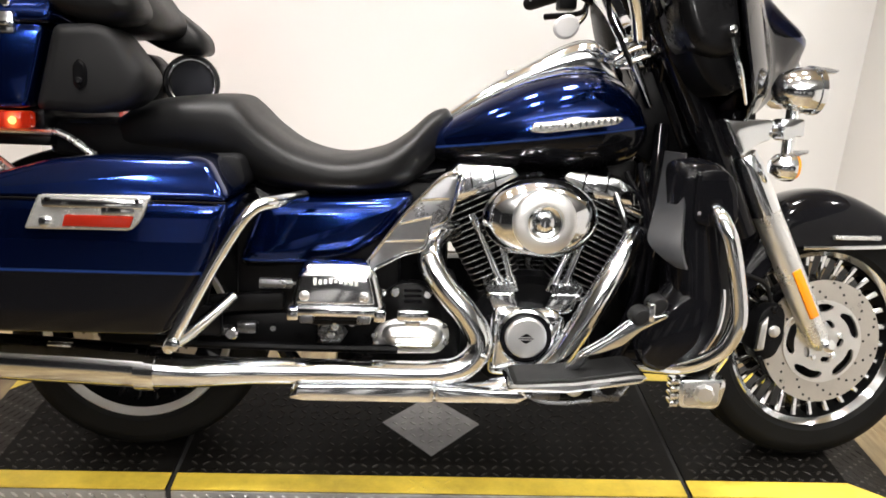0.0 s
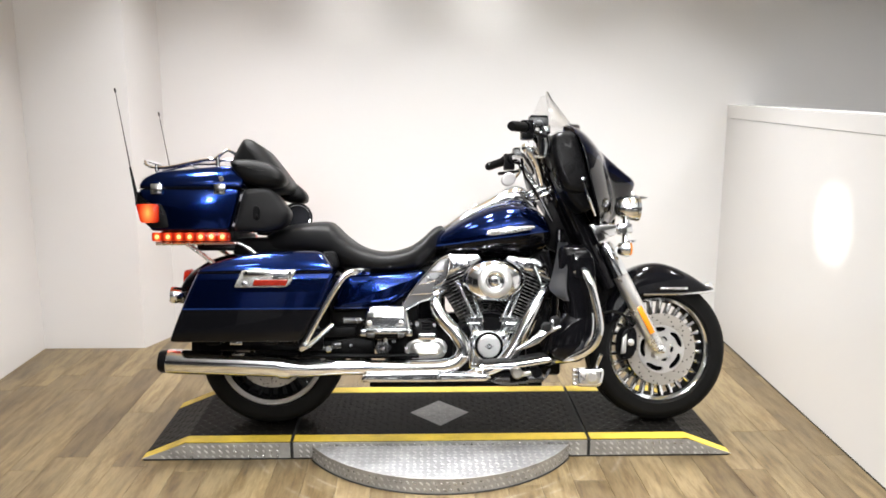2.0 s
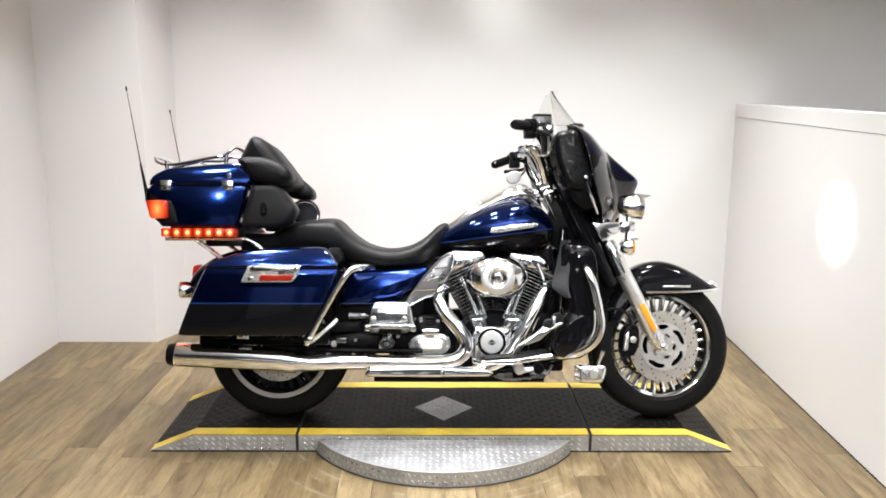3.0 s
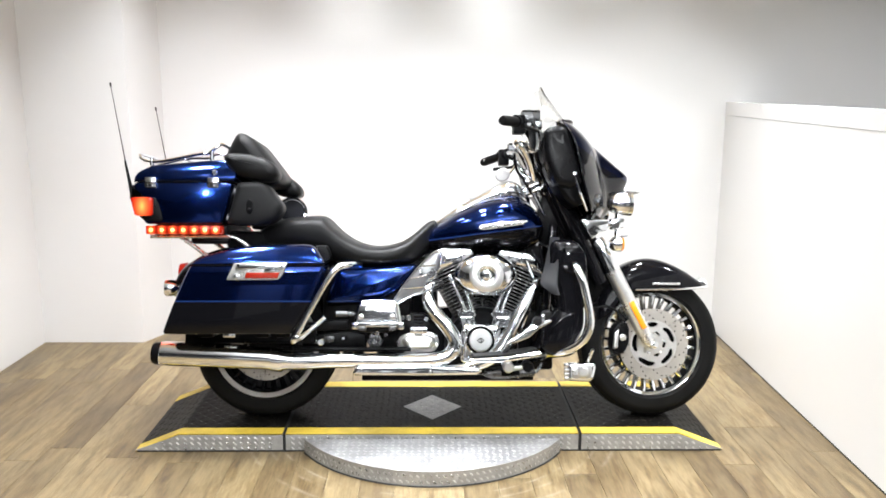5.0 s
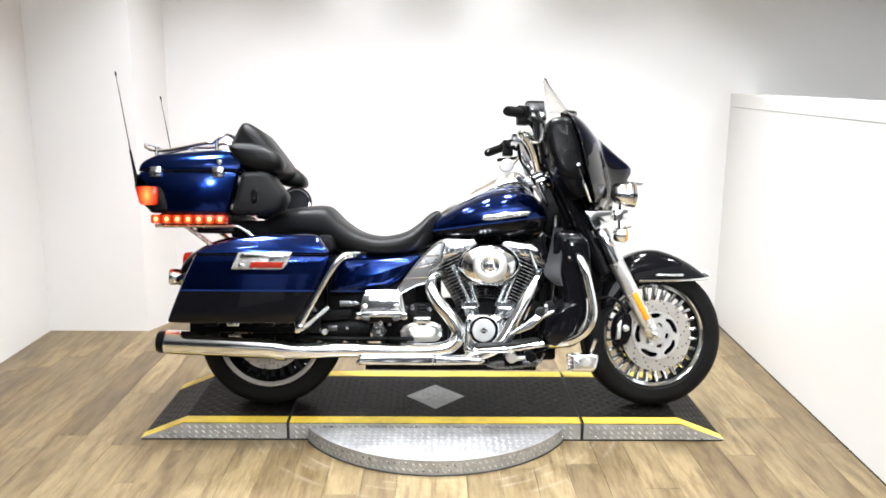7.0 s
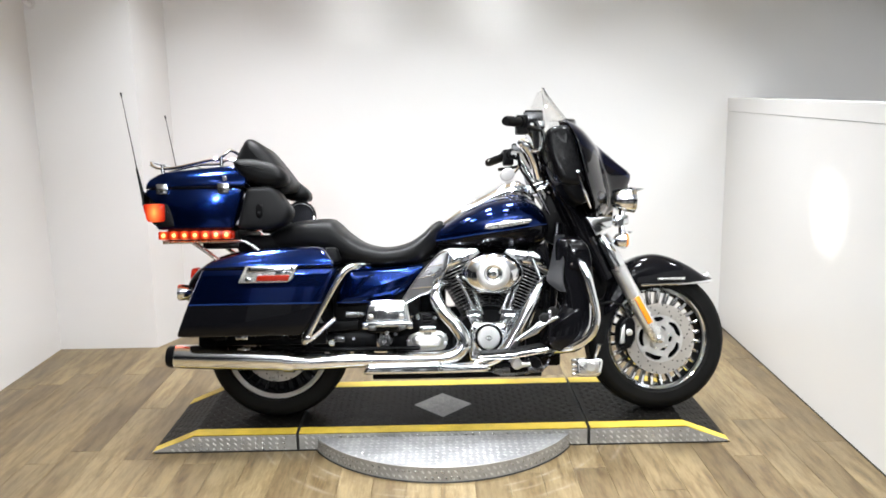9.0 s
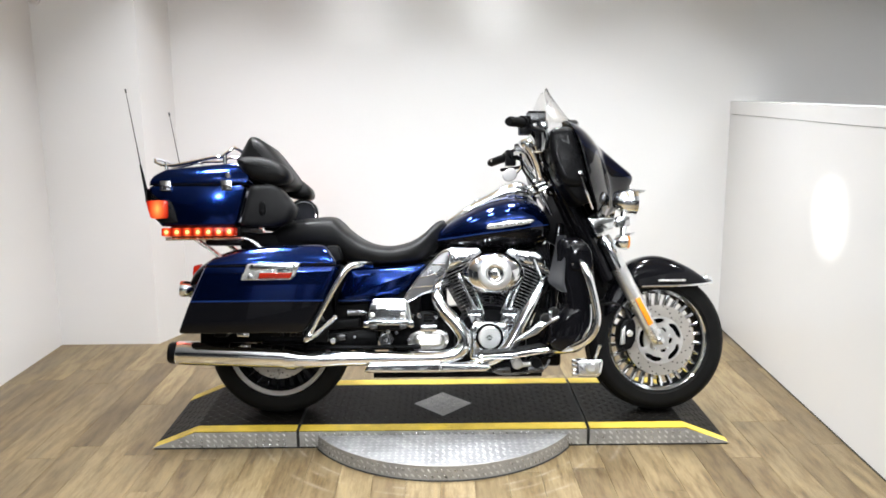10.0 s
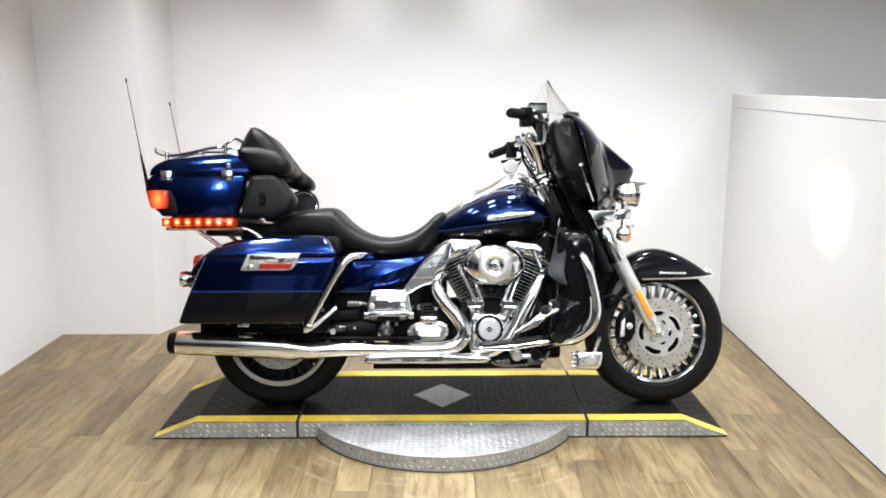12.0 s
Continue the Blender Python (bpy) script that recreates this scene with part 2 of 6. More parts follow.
WALL = wall_material()
CEIL = surface("ceiling_paint", (0.86, 0.69, 0.44), 0.8, vary=0.05, scale=2)
PLANK = plank_material()
SHOP_CEIL = surface("shop_ceiling_paint", (0.70, 0.69, 0.67), 0.8, vary=0.05, scale=1.5)
FORK_ALLOY = surface("polished_fork_alloy", (0.80, 0.80, 0.79), 0.27, 0.9, vary=0.05, scale=12, relief=0.04)
RIM_ALLOY = surface("bright_rim_alloy", (0.86, 0.855, 0.84), 0.34, 0.6, vary=0.05, scale=12, relief=0.04)
PALE_BACK = surface("pale_mirror_back", (0.42, 0.41, 0.40), 0.4, 0.3, vary=0.05, scale=20)
DARK_WALL = surface("dark_wall_paint", (0.035, 0.035, 0.037), 0.7, vary=0.15, scale=1.5)
SUBFLOOR = surface("dark_shop_floor", (0.05, 0.048, 0.046), 0.7, vary=0.25, scale=3)
BLACK_PLATE = steel_plate("black_painted_plate", (0.0055, 0.005, 0.0045), 0.36, 0.0, 0.045)
STEEL_PLATE = steel_plate("bare_tread_plate", (0.30, 0.30, 0.305), 0.45, 0.55)
LUG_STEEL = steel_plate("worn_bright_lug", (0.55, 0.545, 0.53), 0.3, 0.85)
TOP_LUG = steel_plate("trodden_lug", (0.42, 0.42, 0.415), 0.36, 0.7)
# Lightened, less metallic copy of the tread plate: upright sides look lit.
LIT_SIDE_PLATE = steel_plate("lit_side_tread_plate", (0.33, 0.325, 0.31), 0.48, 0.35)
WORN_LUG = steel_plate("worn_black_lug", (0.015, 0.0135, 0.0115), 0.34, 0.0, 0.14)
YELLOW = steel_plate("yellow_paint", (0.58, 0.42, 0.05), 0.5, 0.0)
DARK_GAP = surface("dark_gap", (0.012, 0.012, 0.012), 0.7)
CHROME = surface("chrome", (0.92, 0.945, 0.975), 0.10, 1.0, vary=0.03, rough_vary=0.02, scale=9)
SATIN = surface("satin_aluminium", (0.74, 0.735, 0.72), 0.32, 1.0, vary=0.08, scale=12, relief=0.05)
DISC_STEEL = surface("brake_steel", (0.53, 0.505, 0.465), 0.32, 0.9, vary=0.1, scale=20)
BLACK_GLOSS = surface("black_lacquer", (0.004, 0.004, 0.005), 0.12, vary=0.2, coat=1.0, rough_vary=0.03, spec=0.05)
BLACK_METAL = surface("black_engine_paint", (0.003, 0.003, 0.0034), 0.30, vary=0.3, scale=14, relief=0.15, spec=0.10)
FIN_EDGE = surface("black_fin_with_milled_edge", (0.42, 0.42, 0.42), 0.28, 0.9, vary=0.3, scale=20)
PLASTIC = surface("black_plastic", (0.0042, 0.0042, 0.0046), 0.40, vary=0.2, scale=10, relief=0.25, relief_scale=600, spec=0.11)
DASH_PLASTIC = surface("dull_dash_plastic", (0.005, 0.005, 0.0055), 0.65, vary=0.2, scale=10, relief=0.2, relief_scale=500, spec=0.08)
PAD_PLASTIC = surface("textured_plastic", (0.009, 0.009, 0.0095), 0.46, vary=0.2, scale=8, relief=0.3, relief_scale=500, spec=0.16)
LEATHER = surface("black_vinyl", (0.0048, 0.0048, 0.005), 0.42, vary=0.25, scale=7, relief=0.35, relief_scale=420, spec=0.17)
RUBBER = surface("tyre_rubber", (0.0055, 0.0055, 0.0055), 0.58, vary=0.25, scale=9, relief=0.3, relief_scale=160, spec=0.10)
TANK_PAINT = two_tone("two_tone_tank_paint", 0.756, 0.131)
BAG_PAINT = two_tone("two_tone_bag_paint", 0.508, 0.0)
COVER_PAINT = two_tone("two_tone_cover_paint", 0.492, 0.0)
PAK_PAINT = two_tone("blue_case_paint", 0.78, 0.0)
FAIR_PAINT = two_tone("two_tone_fairing_paint", 1.349, -0.52, blue=(0.0035, 0.0115, 0.066), stripe=0, ior=1.5)
RED_GLOW = glow("red_tail_lens", (1.0, 0.03, 0.008), (-1.238, -0.30, 0.868), 0.0, 0.055, 4.2, 0.36)
STRIP_GLOW = glow("red_strip_lens", (1.0, 0.05, 0.012), (-1.205, -0.30, 0.776), 0.0415, 0.023, 3.5, 0.4)
LED_GLOW = lens("red_led", (1.0, 0.22, 0.07), 9.0)
HEAD_GLOW = lens("lit_headlamp_lens", (1.0, 0.95, 0.86), 6.0)
RED_LENS = lens("red_reflector", (0.26, 0.014, 0.006), 0.0)
# Faint emission brightens the amber pieces, though none of them is a lit lamp.
AMBER_GLOW = lens("amber_reflector", (0.9, 0.27, 0.01), 0.12)
SMOKE = glass("smoked_screen", (0.955, 0.95, 0.94))
EAR_PLASTIC = surface("glossy_black_plastic", (0.005, 0.005, 0.0055), 0.28, vary=0.2, scale=10, coat=0.25, spec=0.09)
EMBLEM = surface("polished_badge", (0.75, 0.74, 0.71), 0.22, 0.8, vary=0.05, scale=30)
GRILLE = surface("speaker_cloth", (0.012, 0.013, 0.018), 0.7, relief=0.5, relief_scale=700, spec=0.25)
BRUSHED = surface("brushed_cover", (0.88, 0.88, 0.87), 0.34, 1.0, vary=0.04, scale=14, relief=0.04)
DEFLECT = surface("dark_satin_deflector", (0.032, 0.033, 0.036), 0.34, 0.25, vary=0.15, scale=10)
GREY_PANEL = surface("grey_metal_panel", (0.23, 0.23, 0.24), 0.30, 0.85, vary=0.12, scale=10)
SHIELD = surface("dark_grey_shield", (0.12, 0.122, 0.126), 0.26, 0.8, vary=0.15, scale=10)


# ---- mesh tools ----
def finish(bm, name, material, smooth=35.0):
    bmesh.ops.recalc_face_normals(bm, faces=bm.faces)
    me = bpy.data.meshes.new(name)
    bm.to_mesh(me)
    bm.free()
    me.materials.append(material)
    if smooth:
        for p in me.polygons:
            p.use_smooth = True
        me.set_sharp_from_angle(angle=radians(smooth))
    return me


def part(name, bm, material, parent=None, label="", smooth=35.0):
    ob = new(name, finish(bm, name, material, smooth))
    ob.parent = parent
    return tagged(ob, label)


def box(x0, x1, y0, y1, z0, z1, bevel=0.0, segs=2):
    bm = bmesh.new()
    bmesh.ops.create_cube(bm, size=1.0)
    for v in bm.verts:
        v.co = ((x0 + x1) / 2 + v.co.x * (x1 - x0), (y0 + y1) / 2 + v.co.y * (y1 - y0), (z0 + z1) / 2 + v.co.z * (z1 - z0))
    if bevel:
        bmesh.ops.bevel(bm, geom=bm.edges[:], offset=bevel, segments=segs, profile=0.5, affect="EDGES")
    return bm


def rounded(points, radius, segs=4):
    """The outline with its corners rounded."""
    out, n = [], len(points)
    for i, p in enumerate(points):
        p, a, c = Vector(p), Vector(points[i - 1]), Vector(points[(i + 1) % n])
        ra, rc = min(radius, (a - p).length * 0.45), min(radius, (c - p).length * 0.45)
        s, e = p + (a - p).normalized() * ra, p + (c - p).normalized() * rc
        for k in range(segs + 1):
            t = k / segs
            out.append(s * (1 - t) ** 2 + p * 2 * t * (1 - t) + e * t * t)
    return out


def shrink(points, d):
    """The outline with every side moved inwards by d."""
    p = [Vector(q) for q in points]
    n, area = len(p), sum(a.x * b.y - b.x * a.y for a, b in zip(p, p[1:] + p[:1]))
    sign, out = (1 if area > 0 else -1), []
    for i in range(n):
        u, v = (p[i] - p[i - 1]).normalized(), (p[(i + 1) % n] - p[i]).normalized()
        nu, nv = Vector((-u.y, u.x)) * sign, Vector((-v.y, v.x)) * sign
        m = nu + nv
        k = d / max(0.35, 1 + nu.dot(nv))
        out.append(p[i] + m * k)
    return out


def rings_mesh(rings, caps=True, closed=True, bm=None):
    bm = bm or bmesh.new()
    vs = [[bm.verts.new(p) for p in r] for r in rings]
    n = len(vs[0])
    for a, b in zip(vs, vs[1:]):
        for i in range(n if closed else n - 1):
            j = (i + 1) % n
            bm.faces.new((a[i], a[j], b[j], b[i]))
    if caps:
        bm.faces.new(vs[0])
        bm.faces.new(vs[-1][::-1])
    return bm


def pillow(points, steps, radius=0.012, segs=4):
    """A slab with the side outline points (x, z), its rings at (y, inset)."""
    return rings_mesh([[(p.x, y, p.y) for p in rounded(shrink(points, d), max(0.003, radius - 0.4 * d), segs)] for y, d in steps])


def plate(points, y0, y1, radius=0.012, edge=0.006, segs=4):
    """A slab from y0 (outer, rounded edge) to y1."""
    s = 1 if y1 > y0 else -1
    return pillow(points, [(y0, edge * 1.3), (y0 + s * edge * 0.3, edge * 0.4), (y0 + s * edge, 0), (y1 - s * edge * 0.5, 0), (y1, edge * 0.5)], radius, segs)


def smooth_line(points, per=6):
    """A Catmull-Rom line through the points."""
    p = [Vector(q) for q in points]
    p = [p[0] * 2 - p[1]] + p + [p[-1] * 2 - p[-2]]
    out = []
    for i in range(1, len(p) - 2):
        a, b, c, d = p[i - 1:i + 3]
        for k in range(per):
            t = k / per
            out.append(0.5 * (2 * b + (c - a) * t + (2 * a - 5 * b + 4 * c - d) * t * t + (3 * b - a - 3 * c + d) * t ** 3))
    return out + [p[-2]]


def tube(points, radius, segs=14, per=6, caps=True, bm=None):
    """A round bar along the points; radius: one number or one for each point."""
    line = smooth_line(points, per) if per > 1 else [Vector(q) for q in points]
    radii = [radius] * len(points) if isinstance(radius, (int, float)) else list(radius)
    rings, up = [], None
    for i, p in enumerate(line):
        tan = (line[min(i + 1, len(line) - 1)] - line[max(i - 1, 0)]).normalized()
        if up is None:
            up = tan.orthogonal().normalized()
        side = tan.cross(up).normalized()
        up = side.cross(tan).normalized()
        u = i / (len(line) - 1) * (len(radii) - 1)
        k = min(int(u), len(radii) - 2)
        r = radii[k] + (radii[k + 1] - radii[k]) * (u - k)
        rings.append([p + (up * math.cos(a) + side * math.sin(a)) * r for a in (2 * math.pi * s / segs for s in range(segs))])
    return rings_mesh(rings, caps, True, bm)


def lathe(cx, cz, profile, segs=48, cy=0.0, bm=None, closed=False):
    """A turned body round an axle along y: profile of (radius, y)."""
    bm = bm or bmesh.new()
    prof = profile + profile[:1] if closed else profile
    rings = []
    for r, y in prof:
        rings.append([bm.verts.new((cx + r * math.cos(a), cy + y, cz + r * math.sin(a))) for a in (2 * math.pi * k / segs for k in range(segs))] if r > 1e-5 else [bm.verts.new((cx, cy + y, cz))])
    for a, b in zip(rings, rings[1:]):
        for i in range(segs):
            j = (i + 1) % segs
            quad = [a[i % len(a)], a[j % len(a)], b[j % len(b)], b[i % len(b)]]
            quad = [v for k, v in enumerate(quad) if v not in quad[:k]]
            if len(quad) > 2:
                bm.faces.new(quad)
    if closed:
        bmesh.ops.remove_doubles(bm, verts=bm.verts, dist=1e-6)
    return bm


def interp(x, table, col):
    for a, b in zip(table, table[1:]):
        if x <= b[0]:
            t = (x - a[0]) / (b[0] - a[0])
            t = max(0.0, t)
            return a[col] + (b[col] - a[col]) * t
    return table[-1][col]


def hull(table, stations=28, around=32, power=2.4):
    """A body lofted along x: rows of x, bottom z, top z, half width, and the width's height as a share."""
    rows = smooth_rows(table, stations)
    rings = []
    for x, zb, zt, w, mid in rows:
        zm = zb + (zt - zb) * mid
        ring = []
        for k in range(around):
            a = 2 * math.pi * k / around
            c, s = math.cos(a), math.sin(a)
            y = math.copysign(abs(c) ** (2 / power), c) * w
            h = (zt - zm) if s > 0 else (zm - zb)
            ring.append((x, y, zm + math.copysign(abs(s) ** (2 / power), s) * h))
        rings.append(ring)
    return rings_mesh(rings)


def smooth_rows(table, stations):
    """Rows of numbers, laid through smoothly with the given count."""
    t = np.array(table, float)
    n = len(t)
    ext = np.vstack([2 * t[0] - t[1], t, 2 * t[-1] - t[-2]])
    out = []
    for k in range(stations):
        u = k / (stations - 1) * (n - 1)
        i = min(int(u), n - 2)
        f = u - i
        a, b, c, d = ext[i:i + 4]
        out.append(0.5 * (2 * b + (c - a) * f + (2 * a - 5 * b + 4 * c - d) * f * f + (3 * b - a - 3 * c + d) * f ** 3))
    return [tuple(map(float, r)) for r in out]


def moved(bm, m):
    bmesh.ops.transform(bm, matrix=m, verts=bm.verts)
    return bm


def joined(*bms):
    """One bmesh out of several."""
    out = bmesh.new()
    for b in bms:
        me = bpy.data.meshes.new("tmp")
        b.to_mesh(me)
        b.free()
        out.from_mesh(me)
        bpy.data.meshes.remove(me)
    return out


def faces_to(me, material, test):
    """Gives the faces for which test(normal, centre) holds a second material."""
    me.materials.append(material)
    for p in me.polygons:
        if test(p.normal, p.center):
            p.material_index = 1


def structure(name, bm, material, label, category, smooth=0.0):
    ob = part(name, bm, material, None, label, smooth)
    return tagged(ob, label, category, kind="structure")


def prism(points, z0, z1):
    """An upright block over the plan points (x, y)."""
    return rings_mesh([[(x, y, z0) for x, y in points], [(x, y, z1) for x, y in points]])


# ---- the room ----
CEILING_Z, BACK_Y, LEFT_X = 3.0, 1.49, -2.33
floor = structure("floor", box(-4.6, 6.0, -6.8, 1.9, -0.2, -0.006), SUBFLOOR, "wood-look plank floor with worn brown and grey boards", "floor")
structure("wall_back", box(-1.95, 6.2, BACK_Y, BACK_Y + 0.15, -0.01, CEILING_Z), WALL, "glossy white panelled back wall", "wall")
structure("wall_left_return", prism([(-2.5, 1.232), (-1.756, 1.232), (-1.652, BACK_Y + 0.004), (-1.652, BACK_Y + 0.14), (-2.5, BACK_Y + 0.14)], -0.01, CEILING_Z), WALL, "white boxed-out wall corner beside the back wall", "wall")
structure("wall_left", prism([(LEFT_X - 0.15, -0.2), (LEFT_X + 0.0004, -0.2), (LEFT_X + 0.012, 1.235), (LEFT_X - 0.15, 1.235)], -0.01, CEILING_Z), WALL, "glossy white side wall", "wall")
partition = structure("wall_right", prism([(1.592, BACK_Y + 0.001), (1.50, -1.6), (1.64, -1.6), (1.73, BACK_Y + 0.001)], -0.01, 1.29), WALL, "white chest-high partition wall with a flat cap", "wall")
structure("trim_partition_cap", joined(prism([(1.5905, BACK_Y - 0.001), (1.4985, -1.6), (1.66, -1.61), (1.745, BACK_Y - 0.001)], 1.292, 1.366)), WALL, "white painted cap board along the partition top", "trim")
structure("wall_far_right", box(6.0, 6.2, -6.8, BACK_Y, -0.01, CEILING_Z), DARK_WALL, "plain dark far wall", "wall")
structure("wall_far_left", box(-4.8, -4.6, -6.8, -0.05, -0.01, CEILING_Z), DARK_WALL, "plain dark far wall", "wall")
structure("wall_near_left", box(-4.6, LEFT_X - 0.002, -0.35, -0.203, -0.01, CEILING_Z), DARK_WALL, "plain dark wall", "wall")
structure("wall_front", box(-4.8, 6.2, -7.0, -6.8, -0.01, CEILING_Z), DARK_WALL, "plain dark upper wall of the shop", "wall")
# Unseen white reflectors, added to put bright bands into chrome and lacquer.
for x0, x1 in ((-1.15, -0.95), (-0.35, 0.1), (0.9, 1.15), (2.2, 3.4)):
    structure("wall_front_panel", box(x0, x1, -6.79, -6.72, -0.005, 1.15), WALL, "unseen white panel across the shop, added for the bike to reflect", "wall")
structure("wall_front_partition", box(-2.35, -1.36, -6.70, -6.56, -0.005, 1.15), WALL, "white chest-high partition across the shop", "wall")
# Another added reflector out of view, for the bag and muffler.
structure("wall_far_left_panel", box(-4.6, -4.53, -5.95, -5.7, -0.005, 2.1), WALL, "unseen narrow white upright, added for the bike to reflect", "wall")
structure("ceiling", box(-4.8, 6.2, -0.95, BACK_Y + 0.2, CEILING_Z, CEILING_Z + 0.15), CEIL, "plain off-white ceiling", "ceiling")
structure("ceiling_outer", box(-4.8, 6.2, -7.0, -0.952, CEILING_Z, CEILING_Z + 0.15), SHOP_CEIL, "grey ceiling over the shop floor", "ceiling")

sensor = part("wall_sensor", lathe(0, 0, [(0, -0.045), (0.012, -0.043), (0.02, -0.034), (0.023, -0.02), (0.023, -0.008), (0.03, -0.006), (0.032, 0.0), (0, 0.0)], 24), SATIN, None)
tagged(sensor, "small round grey sensor fixed to the white wall", "sensor")
sensor.matrix_world = pose(-2.285, 1.232, 1.935)

# skirting line
structure("baseboard", joined(box(-1.655, 1.585, BACK_Y - 0.004, BACK_Y + 0.001, 0.0, 0.006)), DARK_GAP, "thin dark joint along the foot of the wall", "trim")
structure("baseboard_partition", prism([(1.5895, BACK_Y - 0.006), (1.4975, -1.6), (1.5055, -1.6), (1.596, BACK_Y - 0.006)], 0.0, 0.006), DARK_GAP, "thin dark joint along the foot of the partition", "trim")


# ---- the round lift table under the motorcycle ----
PLATE_Z, PX0, PX1, PY0, PY1 = 0.075, -1.305, 1.066, -0.204, 0.385
FLAT0, FLAT1, J1, J2 = -1.13, 0.885, -0.7085, 0.484
DISC_C, DISC_R, DISC_Z = (-0.112, 0.085), 0.597, 0.060


def top_z(x):
    if x < FLAT0:
        return 0.004 + (PLATE_Z - 0.004) * (x - PX0) / (FLAT0 - PX0)
    if x > FLAT1:
        return 0.004 + (PLATE_Z - 0.004) * (PX1 - x) / (PX1 - FLAT1)
    return PLATE_Z


def wedge(xs, y0, y1, lift=0.0, base=0.0):
    """A block under the sloping top line through the given x stations."""
    rings = []
    for y in (y0, y1):
        rings.append([(x, y, top_z(x) + lift) for x in xs] + [(x, y, base if base is not None else top_z(x) - 0.004) for x in reversed(xs)])
    return rings_mesh(rings)


def strip(xs, y0, y1, lift, thick):
    rings = [[(x, y, top_z(x) + lift) for x in xs] + [(x, y, top_z(x) + lift - thick) for x in reversed(xs)] for y in (y0, y1)]
    return rings_mesh(rings)


def lugs(places, name, material, parent, length=0.024, width=0.0075, high=0.0018):
    """Raised tread lugs: (place, along, normal) rows, joined into one mesh."""
    verts, faces = [], []
    for p, along, nor in places:
        p, along, nor = Vector(p), Vector(along).normalized(), Vector(nor).normalized()
        side = nor.cross(along)
        b = len(verts)
        verts += [p - along * length / 2, p - along * length / 5 + side * width / 2, p + along * length / 5 + side * width / 2, p + along * length / 2,
                  p + along * length / 5 - side * width / 2, p - along * length / 5 - side * width / 2,
                  p - along * length * 0.27 + nor * high, p + along * length * 0.27 + nor * high]
        faces += [(b, b + 6, b + 1), (b + 1, b + 6, b + 7, b + 2), (b + 2, b + 7, b + 3), (b + 3, b + 7, b + 4), (b + 4, b + 7, b + 6, b + 5), (b + 5, b + 6, b)]
    me = bpy.data.meshes.new(name)
    me.from_pydata([tuple(v) for v in verts], [], faces)
    me.materials.append(material)
    ob = new(name, me)
    ob.parent = parent
    return tagged(ob, kind="stuff")


def platform():
    base = new("lift_platform")
    tagged(base, "black tread-plate vehicle platform with yellow edges on the plank floor", "platform")
    spans = [[PX0, FLAT0, J1 - 0.0065], [J1 + 0.0065, J2 - 0.0065], [J2 + 0.0065, FLAT1, PX1]]
    pitch = 0.0285
    for n, xs in enumerate(spans):
        seg = part("deck_section", wedge(xs, PY0 + 0.002, PY1 - 0.002), BLACK_PLATE, base, "black-painted worn tread plate", 0)
        part("yellow_edge", strip(xs, PY0, PY0 + 0.058, 0.0012, 0.004), YELLOW, seg, "yellow painted edge stripe", 0)
        part("yellow_edge", strip(xs, PY1 - 0.065, PY1, 0.0012, 0.004), YELLOW, seg, "yellow painted edge stripe", 0)
        front = [(x, max(0.007, top_z(x) - 0.006)) for x in xs]
        low = rings_mesh([[(x, y, z) for x, z in front] + [(x, y, 0.006) for x, z in reversed(front)] for y in (PY0 - 0.003, PY0 + 0.003)])
        part("side_plate", low, LIT_SIDE_PLATE, seg, "bare silver tread-plate side, lightened to look lit", 0)
        tops, stripes, sides = [], [], []
        nx = int((xs[-1] - xs[0]) / pitch)
        for i in range(1, nx):
            x = xs[0] + i * pitch
            slope = (top_z(x + 0.002) - top_z(x - 0.002)) / 0.004
            for j in range(int((PY1 - PY0) / pitch)):
                y = PY0 + 0.012 + j * pitch
                if abs(x - DISC_C[0]) / 0.128 + abs(y - 0.075) / 0.142 < 1.04:
                    continue
                s = 1 if (i + j) % 2 else -1
                on_edge = y < PY0 + 0.058 or y > PY1 - 0.065
                if on_edge and not (abs(x - DISC_C[0]) < 0.06):
                    continue
                (stripes if on_edge else tops).append(((x, y, top_z(x) + (0.0012 if on_edge else 0)), (1, s * 0.9, slope), (-slope, 0, 1)))
            for j in range(3):
                z = 0.012 + j * 0.022
                if z < top_z(x) - 0.016:
                    s = 1 if (i + j) % 2 else -1
                    sides.append(((x, PY0 - 0.003, z), (1, 0, -0.9), (0, -1, 0)))
        lugs(tops, "tread_pattern", WORN_LUG, seg)
        if stripes:
            lugs(stripes, "tread_pattern", YELLOW, seg)
        lugs(sides, "tread_pattern", LUG_STEEL, seg, length=0.021)
        if n < 2:
            part("joint_gap", box(xs[-1] + 0.0002, xs[-1] + 0.0128, PY0 + 0.002, PY1 - 0.004, 0.001, PLATE_Z - 0.006), DARK_GAP, base)
    # Dark strip standing in for the shade under the side plates.
    part("foot_gap", box(PX0 + 0.01, PX1 - 0.01, PY0 - 0.0045, PY0 + 0.01, 0.0003, 0.0055), DARK_GAP, base)
    dia = part("diamond_plate", prism([(DISC_C[0] - 0.126, 0.077), (DISC_C[0], -0.065), (DISC_C[0] + 0.127, 0.077), (DISC_C[0], 0.212)], PLATE_Z - 0.004, PLATE_Z + 0.0014), STEEL_PLATE, base, "bare scuffed steel diamond", 0)
    spots = []
    for i in range(-5, 6):
        for j in range(-5, 6):
            x, y = i * 0.0235, j * 0.0265
            if abs(x) / 0.126 + abs(y) / 0.138 < 0.93:
                spots.append(((DISC_C[0] + x, 0.075 + y, PLATE_Z + 0.0014), (1, 0.9 if (i + j) % 2 else -0.9, 0), (0, 0, 1)))
